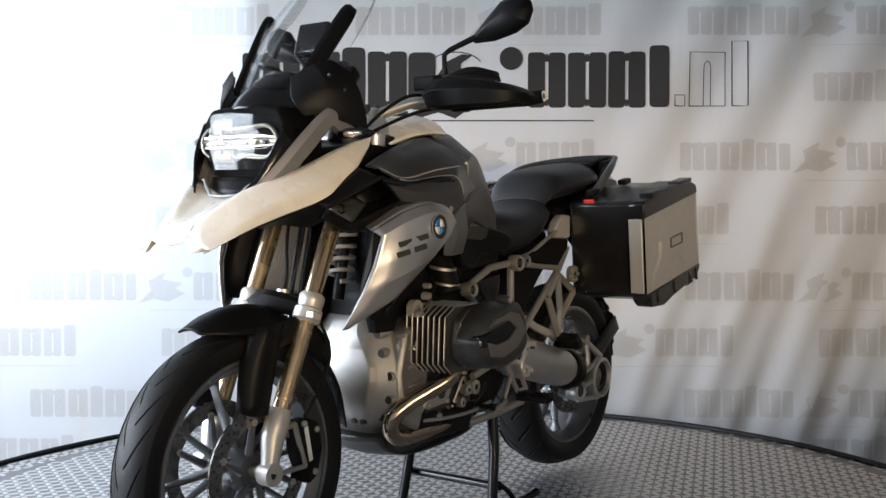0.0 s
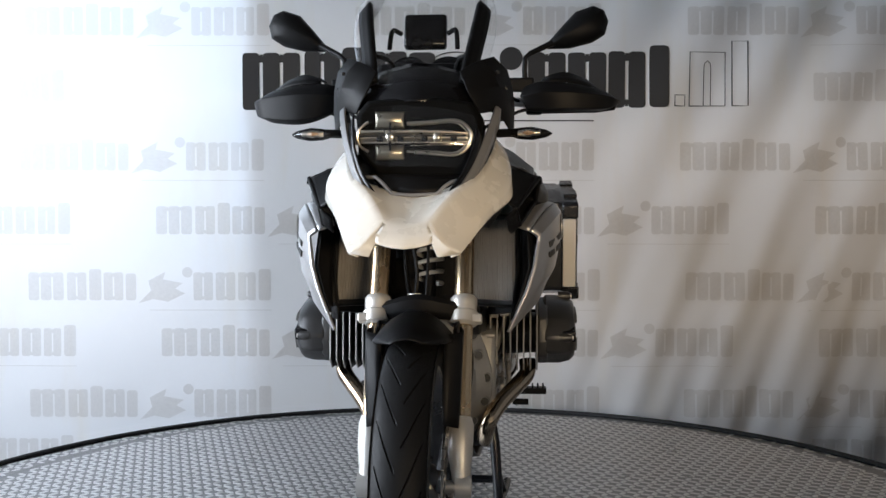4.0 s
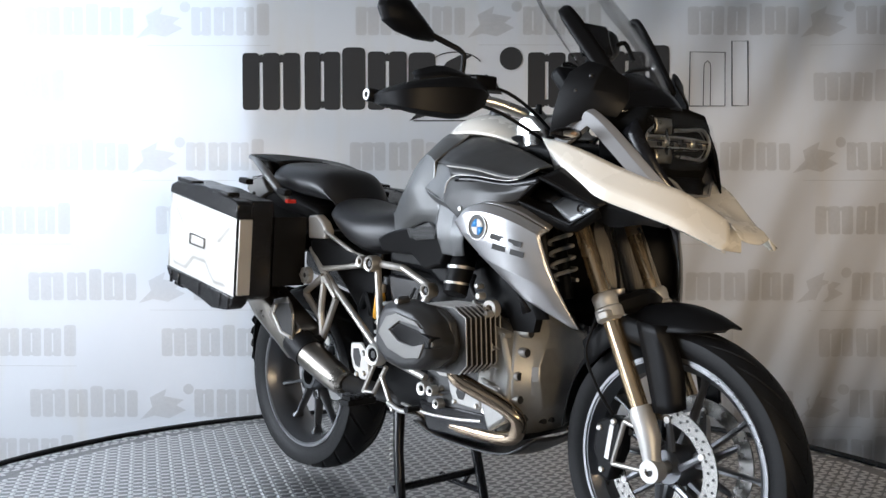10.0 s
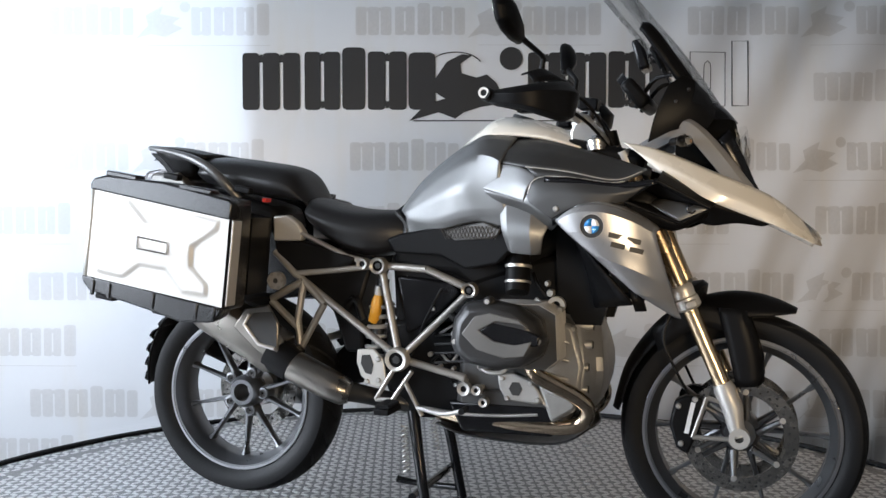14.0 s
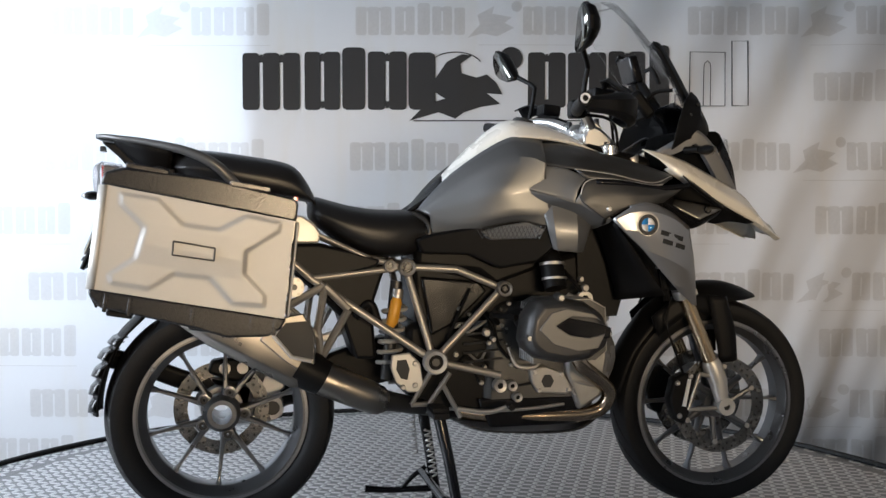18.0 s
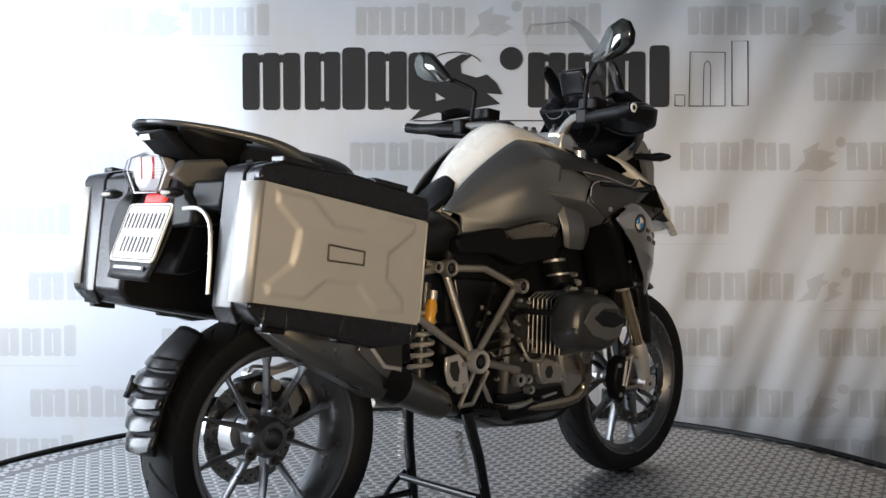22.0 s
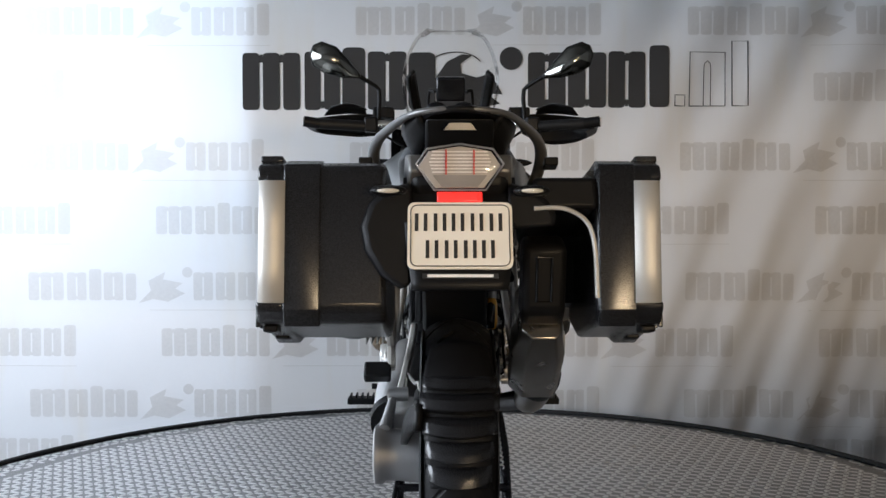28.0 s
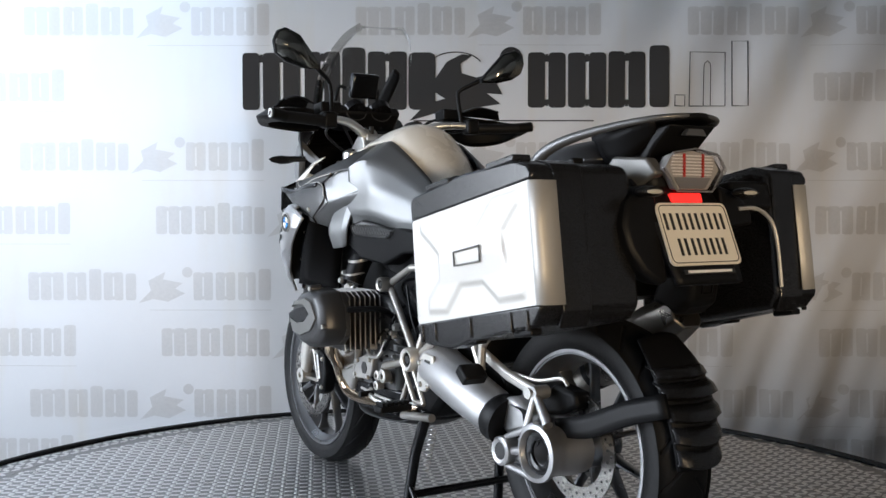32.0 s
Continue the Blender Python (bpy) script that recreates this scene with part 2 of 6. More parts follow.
def coil(a, b, r, turns, wire, n=None):
    """A spring from a to b."""
    a, b = Vector(a), Vector(b)
    d = (b - a).normalized()
    s = d.orthogonal().normalized()
    u = d.cross(s)
    k = int(turns * 14)
    return tube([a.lerp(b, i / k) + r * (math.cos(i / 14 * math.tau) * s + math.sin(i / 14 * math.tau) * u) for i in range(k + 1)], wire, 8)


def bolt(c, r, side, parent, mat=None, depth=0.008):
    bm = tube([V(*c), V(c[0], c[1] + side * depth * 0.6, c[2]), V(c[0], c[1] + side * depth, c[2])], [r, r, r * 0.7], 12)
    return part("bolt", bm, mat or ALU, parent)
# ---- the room ----
FL = -0.35


def wall(name, c, size, mat=None):
    return tagged(part(name, box(c, size), mat or WALLM), kind="structure")


wall("floor", (0, -1.5, FL - 0.05), (9.4, 9.4, 0.1), FLOORM)
wall("ceiling", (0, -1.5, 3.65), (9.4, 9.4, 0.1), CEILM)
wall("wall_back", (1.862, 2.035, 1.625), (5.7, 0.24, 3.95))
wall("wall_back_sill", (-2.75, 2.62, 0.0), (3.5, 0.24, 0.7))
wall("wall_back_head", (-2.75, 2.62, 3.3), (3.5, 0.24, 0.6))
wall("wall_back_side", (-3.9, 2.62, 1.675), (1.2, 0.24, 2.65))
wall("wall_back_jamb", (-0.888, 2.46, 1.625), (0.2, 0.58, 3.95))
wall("wall_right", (4.6, -1.5, 1.625), (0.2, 8.4, 3.95))
wall("wall_left_rear", (-4.6, 1.75, 1.625), (0.2, 1.9, 3.95))
wall("wall_left_front", (-4.6, -4.7, 1.625), (0.2, 2.0, 3.95))
wall("wall_left_sill", (-4.6, -1.45, 0.0), (0.2, 4.5, 0.7))
wall("wall_left_head", (-4.6, -1.45, 3.3), (0.2, 4.5, 0.6))
wall("wall_front_left", (-1.9, -5.6, 1.625), (5.2, 0.2, 3.95))
wall("wall_front_right", (4.05, -5.6, 1.625), (1.1, 0.2, 3.95))
# unseen slabs added to narrow the warm fill lamp's light to a band
wall("front_slit_below", (2.1, -5.6, 0.27), (2.8, 0.2, 1.24))
wall("front_slit_above", (2.1, -5.6, 2.325), (2.8, 0.2, 2.55))

# ---- the printed banner ----
BY = 1.85
CREASE = (1.757, 1.65)


def drape(x, z):
    """How far the hanging cloth bulges towards the room."""
    k = max(0.0, min(1.0, (x - 0.2) / 1.3))
    s = 0.94 * x - 0.35 * z
    low = max(0.0, min(1.0, (1.2 - z) / 1.2))
    f = 0.0125 * k * (math.sin(17 * s + 1.2 * math.sin(2.1 * z)) + 0.65 * math.sin(39 * s + 1.0) * low)
    f += 0.004 * math.sin(3.1 * x + 0.8 * z) + 0.003 * math.sin(7.3 * x - 1.4 * z + 2) * low
    f += 0.0035 * noise.noise((x * 3.1, z * 4.3, 0.3)) + 0.0012 * noise.noise((x * 9, z * 11, 3.7))
    f += 0.010 * math.exp(-((x - CREASE[0] - 0.26 * (z - CREASE[1])) / 0.022) ** 2 - ((z - CREASE[1]) / 0.07) ** 2)
    return f


def cloth_sheet(bm, x0, z0, x1, z1, off, step=0.03, taper=0.0):
    """A piece of cloth or print that follows the drape; taper rounds its upper and lower corners."""
    nx, nz = max(1, round((x1 - x0) / step)), max(2 if taper else 1, round((z1 - z0) / step))
    zs = [z0 + (z1 - z0) * j / nz for j in range(nz + 1)]
    if taper:
        zs = sorted({z0, z0 + taper * 0.35, z0 + taper, *[z for z in zs if z0 + taper < z < z1 - taper], z1 - taper, z1 - taper * 0.35, z1})
    g = []
    for z in zs:
        e = min(z - z0, z1 - z)
        cut = taper * (1 - math.sqrt(max(0, 1 - (1 - e / taper) ** 2))) if taper and e < taper else 0
        a, b = x0 + cut * 0.98, x1 - cut * 0.98
        g.append([bm.verts.new((x, BY - drape(x, z) - off, z)) for x in (a + (b - a) * i / nx for i in range(nx + 1))])
    for r, q in zip(g, g[1:]):
        for i in range(nx):
            bm.faces.new((r[i], r[i + 1], q[i + 1], q[i]))


def cloth_curve(bm, pts, w, off):
    """A printed line of width w along (x, z) points."""
    p = [Vector((x, 0, z)) for x, z in pts]
    g = []
    for i, q in enumerate(p):
        d = (p[min(i + 1, len(p) - 1)] - p[max(i - 1, 0)]).normalized()
        n = Vector((-d.z, 0, d.x)) * w / 2
        g.append([bm.verts.new((v.x, BY - drape(v.x, v.z) - off, v.z)) for v in (q - n, q + n)])
    for a, b in zip(g, g[1:]):
        bm.faces.new((a[0], a[1], b[1], b[0]))


def cloth_blob(bm, outline, off):
    c = Vector((sum(x for x, z in outline) / len(outline), 0, sum(z for x, z in outline) / len(outline)))
    vs = [bm.verts.new((x, BY - drape(x, z) - off, z)) for x, z in outline]
    bm.faces.new(vs)


bm = bmesh.new()
cloth_sheet(bm, -3.4, -0.34, 3.3, 3.2, 0, 0.04)
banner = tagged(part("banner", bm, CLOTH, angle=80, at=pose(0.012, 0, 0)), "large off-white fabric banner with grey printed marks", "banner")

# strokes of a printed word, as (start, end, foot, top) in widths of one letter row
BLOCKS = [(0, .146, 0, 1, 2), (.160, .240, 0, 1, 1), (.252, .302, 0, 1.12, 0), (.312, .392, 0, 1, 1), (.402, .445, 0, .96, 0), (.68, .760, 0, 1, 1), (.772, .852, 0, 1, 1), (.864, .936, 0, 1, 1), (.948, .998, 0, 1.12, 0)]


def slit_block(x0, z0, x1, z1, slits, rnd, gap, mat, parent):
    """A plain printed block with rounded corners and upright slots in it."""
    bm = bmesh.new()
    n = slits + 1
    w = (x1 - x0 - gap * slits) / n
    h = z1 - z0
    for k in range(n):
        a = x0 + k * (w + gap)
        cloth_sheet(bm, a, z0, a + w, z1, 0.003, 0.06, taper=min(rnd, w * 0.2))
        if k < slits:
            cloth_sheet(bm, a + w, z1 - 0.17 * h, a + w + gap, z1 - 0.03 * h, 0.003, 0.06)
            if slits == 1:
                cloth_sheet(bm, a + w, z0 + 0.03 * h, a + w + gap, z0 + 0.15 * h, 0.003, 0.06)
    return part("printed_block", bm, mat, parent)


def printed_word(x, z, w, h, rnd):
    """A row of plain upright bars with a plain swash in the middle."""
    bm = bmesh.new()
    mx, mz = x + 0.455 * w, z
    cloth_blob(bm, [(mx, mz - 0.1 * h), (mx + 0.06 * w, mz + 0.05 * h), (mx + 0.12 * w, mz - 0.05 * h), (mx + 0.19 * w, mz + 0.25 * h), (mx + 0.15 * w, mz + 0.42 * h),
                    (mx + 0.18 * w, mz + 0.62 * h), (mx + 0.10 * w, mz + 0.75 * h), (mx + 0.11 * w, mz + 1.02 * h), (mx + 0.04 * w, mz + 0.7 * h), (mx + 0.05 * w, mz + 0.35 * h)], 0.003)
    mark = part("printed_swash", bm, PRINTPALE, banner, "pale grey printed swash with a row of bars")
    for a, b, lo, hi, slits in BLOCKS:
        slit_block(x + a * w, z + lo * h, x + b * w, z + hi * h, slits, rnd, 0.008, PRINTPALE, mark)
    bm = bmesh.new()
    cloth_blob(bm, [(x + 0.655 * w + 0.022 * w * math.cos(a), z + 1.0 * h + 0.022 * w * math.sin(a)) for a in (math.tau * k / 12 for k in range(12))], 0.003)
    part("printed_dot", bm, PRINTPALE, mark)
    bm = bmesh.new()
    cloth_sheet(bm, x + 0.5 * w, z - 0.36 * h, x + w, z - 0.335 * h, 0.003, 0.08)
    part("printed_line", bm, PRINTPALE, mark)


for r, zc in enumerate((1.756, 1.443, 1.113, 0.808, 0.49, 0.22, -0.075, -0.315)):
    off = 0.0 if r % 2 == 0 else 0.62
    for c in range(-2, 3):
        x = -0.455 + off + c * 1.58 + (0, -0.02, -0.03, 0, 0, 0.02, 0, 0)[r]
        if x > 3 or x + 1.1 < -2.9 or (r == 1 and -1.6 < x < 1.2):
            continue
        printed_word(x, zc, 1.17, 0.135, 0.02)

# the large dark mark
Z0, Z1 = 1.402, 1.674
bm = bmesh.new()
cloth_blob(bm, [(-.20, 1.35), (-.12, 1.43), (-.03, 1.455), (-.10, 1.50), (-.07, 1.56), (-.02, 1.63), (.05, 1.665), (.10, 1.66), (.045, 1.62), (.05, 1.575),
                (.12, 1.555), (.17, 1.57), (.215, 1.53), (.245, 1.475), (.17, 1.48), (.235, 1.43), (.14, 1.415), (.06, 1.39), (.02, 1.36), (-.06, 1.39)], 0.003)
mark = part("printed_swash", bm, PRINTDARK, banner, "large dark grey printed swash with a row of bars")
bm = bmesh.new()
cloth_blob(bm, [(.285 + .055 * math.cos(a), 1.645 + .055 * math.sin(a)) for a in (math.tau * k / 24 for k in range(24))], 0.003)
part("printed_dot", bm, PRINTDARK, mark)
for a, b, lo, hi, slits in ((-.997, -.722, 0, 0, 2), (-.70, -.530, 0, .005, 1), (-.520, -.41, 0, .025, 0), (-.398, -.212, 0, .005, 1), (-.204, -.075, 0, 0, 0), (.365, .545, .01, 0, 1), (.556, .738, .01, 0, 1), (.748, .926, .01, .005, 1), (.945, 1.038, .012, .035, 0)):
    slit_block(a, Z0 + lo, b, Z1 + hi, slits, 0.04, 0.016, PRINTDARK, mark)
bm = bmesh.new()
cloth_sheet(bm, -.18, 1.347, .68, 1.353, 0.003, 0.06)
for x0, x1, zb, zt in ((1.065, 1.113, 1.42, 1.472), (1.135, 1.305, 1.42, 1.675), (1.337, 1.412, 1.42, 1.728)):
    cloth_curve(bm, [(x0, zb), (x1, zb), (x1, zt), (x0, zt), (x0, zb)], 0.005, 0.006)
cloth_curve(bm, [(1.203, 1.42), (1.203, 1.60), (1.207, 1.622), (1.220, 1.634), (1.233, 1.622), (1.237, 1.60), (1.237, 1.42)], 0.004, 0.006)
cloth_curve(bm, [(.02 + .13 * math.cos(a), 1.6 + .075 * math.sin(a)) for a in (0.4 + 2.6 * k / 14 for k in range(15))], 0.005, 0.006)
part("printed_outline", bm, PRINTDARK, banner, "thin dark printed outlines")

# ---- the turntable ----
# heading of the table at every fourth second
TURNS = [-125.16, -94.25, -63.57, -32.99, -2.26, 28.4, 59.37, 90.59, 122.16]
table = tagged(new("turntable"), "round turntable with a worn aluminium tread-plate deck", "turntable")
RT = 1.60
bm = bmesh.new()
ringN = 96
top = [bm.verts.new((RT * math.cos(math.tau * k / ringN), RT * math.sin(math.tau * k / ringN), 0)) for k in range(ringN)]
low = [bm.verts.new((v.co.x, v.co.y, -0.03)) for v in top]
bm.faces.new(top)
bm.faces.new(low[::-1])
for k in range(ringN):
    bm.faces.new((top[k], top[(k + 1) % ringN], low[(k + 1) % ringN], low[k]))
part("deck", bm, DECK, table)
CX, CY, RR = -0.036, -0.098, 1.743


def lugs(keep, pitch, spin):
    """Raised bars of a tread plate, laid basket-wise, where keep(x, y) holds."""
    co, fa = [], []
    L, W, H = pitch * 0.50, pitch * 0.26, 0.0022
    prof = ((-1, 0, 0), (-.55, 1, 0), (.55, 1, 0), (1, 0, 0), (.55, -1, 0), (-.55, -1, 0), (-.6, 0, 1), (.6, 0, 1))
    quads = ((0, 1, 6), (1, 2, 7, 6), (2, 3, 7), (3, 4, 7), (4, 5, 6, 7), (5, 0, 6))
    n = int(1.9 / pitch)
    c, s = math.cos(spin), math.sin(spin)
    for i in range(-n, n + 1):
        for j in range(-n, n + 1):
            x, y = i * pitch * c - j * pitch * s, i * pitch * s + j * pitch * c
            if not keep(x, y):
                continue
            a = spin + math.radians(45 if (i + j) % 2 else -45)
            ca, sa, b = math.cos(a), math.sin(a), len(co)
            co += [(x + p * L * 1.18 * ca - q * W * sa, y + p * L * 1.18 * sa + q * W * ca, 0.0002 + h * H) for p, q, h in prof]
            fa += [tuple(b + k for k in f) for f in quads]
    me = bpy.data.meshes.new("tread_relief")
    me.from_pydata(co, [], fa)
    me.materials.append(LUGM)
    return me


ob = new("tread_relief", lugs(lambda x, y: x * x + y * y < (RT - 0.015) ** 2, 0.0325, 0.35))
ob.parent = table
ob["kind"] = "stuff"

# the fixed surround and its black rubber edge
surround = tagged(new("turntable_surround"), "fixed tread-plate surround with a black rubber edge", "platform", kind="structure")
bm = bmesh.new()
inner = [(1.603 * math.cos(math.tau * k / ringN), 1.603 * math.sin(math.tau * k / ringN)) for k in range(ringN)]
outer = [(CX + RR * math.cos(math.tau * k / ringN), CY + RR * math.sin(math.tau * k / ringN)) for k in range(ringN)]
rows = [[bm.verts.new((x, y, z)) for x, y in line] for line, z in ((inner, 0), (outer, 0), (outer, FL), (inner, FL))]
for a, b in zip(rows, rows[1:] + rows[:1]):
    for k in range(ringN):
        bm.faces.new((a[k], a[(k + 1) % ringN], b[(k + 1) % ringN], b[k]))
part("deck_ring", bm, DECK, surround)
ob = new("tread_relief", lugs(lambda x, y: x * x + y * y > 1.62 ** 2 and (x - CX) ** 2 + (y - CY) ** 2 < (RR - 0.02) ** 2, 0.0325, 0.2))
ob.parent = surround
ob["kind"] = "stuff"
bm = bmesh.new()
pts = [V(CX + (RR + 0.003 * math.sin(9 * a)) * math.cos(a), CY + (RR + 0.003 * math.sin(7 * a)) * math.sin(a), 0.004) for a in (math.tau * k / 160 for k in range(161))]
part("rubber_edge", tube(pts, 0.0125, 8), RUBBER, surround, "black rubber edge")
# ---- the motorcycle: x forwards, y to its left, z up from the deck ----
bike = tagged(new("motorcycle"), "cream white and grey touring motorcycle with aluminium panniers on centre stand", "motorcycle")
XF, ZF, RF = 0.832, 0.324, 0.324
XR, ZR, RR_ = -0.670, 0.351, 0.318
SIDES = (1, -1)


def mirror(pts, s):
    return [(p[0], p[1] * s, p[2]) for p in pts]


# -- wheels --
def tyre(r, w, rim, n, lean):
    """A tyre with diagonal tread grooves, about the origin."""
    bm = bmesh.new()
    half = [(rim - 0.004, w * 0.36), (rim + 0.012, w * 0.44), (rim + (r - rim) * 0.45, w * 0.5), (rim + (r - rim) * 0.72, w * 0.475)]
    crown = [(r - (w * 0.5 - math.sqrt(max(0, (w * 0.5) ** 2 - (y * w * 0.47) ** 2 * 0.92))) * 0.72, y * w * 0.47) for y in (0.96 - 0.94 * k / 15 for k in range(16))]
    prof = half + crown + [(r, 0)]
    full = prof + [(a, -b) for a, b in reversed(prof[:-1])]
    pitch = n // 22
    rings = []
    for i in range(n):
        ring = []
        for rr, y in full:
            v = y / (w * 0.47)
            # the columns of the mesh lean with the grooves
            a = math.tau * (i / n + lean * (abs(v) + 0.5 * v * v) / 22)
            ph = (i + (pitch // 2 if v > 0 else 0)) % pitch
            if rr > rim + (r - rim) * 0.7 and 0.12 < abs(v) < (0.80 if r > 0.32 else 0.9) and (ph == 1 or (ph == 2 and r < 0.32)):
                rr -= 0.0045
            ring.append(bm.verts.new((rr * math.cos(a), y, rr * math.sin(a))))
        rings.append(ring)
    for i in range(n):
        a, b = rings[i], rings[(i + 1) % n]
        for j in range(len(full) - 1):
            bm.faces.new((a[j], a[j + 1], b[j + 1], b[j]))
    return bm


def brake_disc(r, rin, y, t):
    """A drilled disc: a ring with dark holes on a carrier with arms."""
    return lathe([(rin, y - t), (r, y - t), (r, y + t), (rin, y + t)], 72)


def holes(r, y, n, rad, s):
    bm = bmesh.new()
    for k in range(n):
        for q, off in ((r - 0.008, 0), (r - 0.021, 0.5)):
            a = math.tau * (k + off) / n
            c = V(q * math.cos(a), y, q * math.sin(a))
            tube([c, c + V(0, s * 0.0006, 0)], rad, 8, bm)
    return bm


def wheel(name, x, z, r, w, rim, hub_w, base, label):
    bore = 0.016 if x > 0 else 0.028
    hub = part(name, lathe([(bore, -hub_w), (0.04, -hub_w), (0.052, -hub_w * 0.55), (0.052, hub_w * 0.55), (0.04, hub_w), (bore, hub_w)], 40), RIMM, bike, label, at=pose(x, 0, z))
    part("tyre", tyre(r, w, rim, 352, 1.1 if x > 0 else 0.7), RUBBER, hub, "black road tyre with diagonal grooves")
    hw = w * 0.40
    part("rim", lathe([(rim, hw), (rim - 0.012, hw), (rim - 0.016, hw * 0.86), (rim - 0.032, hw * 0.5), (rim - 0.032, -hw * 0.5), (rim - 0.016, -hw * 0.86), (rim - 0.012, -hw), (rim, -hw),
                       (rim + 0.004, -hw * 0.95), (rim - 0.008, -hw * 0.7), (rim - 0.018, 0), (rim - 0.008, hw * 0.7), (rim + 0.004, hw * 0.95)], 96), RIMM, hub)
    for s in SIDES:
        part("rim_edge", lathe([(rim + 0.001, s * hw), (rim - 0.0065, s * hw), (rim - 0.0065, s * (hw + 0.003)), (rim + 0.001, s * (hw + 0.003))], 96), RIMLIP, hub, "bright machined edge")
    for k in range(10):
        pair = k // 2
        a_in = base + math.tau * pair / 5 + (0.13 if k % 2 else -0.13)
        a_out = base + math.tau * pair / 5 + (math.pi / 10 if k % 2 else -math.pi / 10)
        p, q = V(0.048 * math.cos(a_in), 0, 0.048 * math.sin(a_in)), V((rim - 0.03) * math.cos(a_out), 0, (rim - 0.03) * math.sin(a_out))
        d = (q - p).normalized()
        n = V(-d.z, 0, d.x)
        rings = []
        for f, ww, hh in ((0, 0.011, 0.02), (0.25, 0.0072, 0.017), (0.85, 0.0046, 0.013), (1, 0.009, 0.022)):
            c = p.lerp(q, f)
            rings.append([c + n * ww * u + V(0, hh * v, 0) for u, v in ((-1, -.6), (-.5, -1), (.5, -1), (1, -.6), (1, .6), (.5, 1), (-.5, 1), (-1, .6))])
        part("spoke", loft(rings), RIMM, hub)
    return hub


fw = wheel("front_wheel", XF, ZF, RF, 0.118, 0.258, 0.055, 0.3, "grey ten-spoke front wheel")
rw = wheel("rear_wheel", XR, ZR, RR_, 0.168, 0.236, 0.045, radians(-75), "grey ten-spoke rear wheel")
for s in SIDES:
    d = part("brake_disc", brake_disc(0.150, 0.112, s * 0.072, 0.0025), DISC, fw, "drilled steel disc")
    part("disc_perforation", holes(0.147, s * 0.0748, 30, 0.0035, s), INK, fw)
    for k in range(6):
        a = math.tau * k / 6 + 0.4
        bm = tube([(0.045 * math.cos(a - 0.25), s * 0.06, 0.045 * math.sin(a - 0.25)), (0.118 * math.cos(a), s * 0.070, 0.118 * math.sin(a))], [0.011, 0.007], 8)
        part("disc_arm", bm, RIMM, fw)
        part("rivet", drum((0.117 * math.cos(a), 0, 0.117 * math.sin(a)), 0.008, s * 0.066, s * 0.078, 12), ALU, fw)
part("brake_disc", brake_disc(0.135, 0.095, 0.062, 0.0025), DISC, rw, "drilled steel disc")
part("disc_perforation", holes(0.132, 0.0592, 26, 0.0035, -1), INK, rw)
part("disc_perforation", holes(0.132, 0.0648, 26, 0.0035, 1), INK, rw)
part("hub_ring", lathe([(0.029, -0.036), (0.042, -0.036), (0.047, -0.026), (0.05, 0.0), (0.029, 0.0)], 32), RIMLIP, rw)
for k in range(5):
    a = radians(-75) + math.tau * k / 5
    part("wheel_bolt", lathe([(0.004, -0.022), (0.012, -0.022), (0.013, -0.01), (0.004, -0.01)], 16, (0.062 * math.cos(a), 0, 0.062 * math.sin(a))), INK, rw)
    part("bolt_boss", lathe([(0.0125, -0.026), (0.018, -0.025), (0.024, 0.012), (0.0125, 0.012)], 16, (0.062 * math.cos(a), 0, 0.062 * math.sin(a))), RIMM, rw)
part("valve", tube([(0.05, 0, -0.205), (0.06, -0.03, -0.195)], 0.005, 8), BLACK, rw)


# -- front fork and brakes --
def fx(z):
    return 0.70 + (0.665 - z) * 0.43


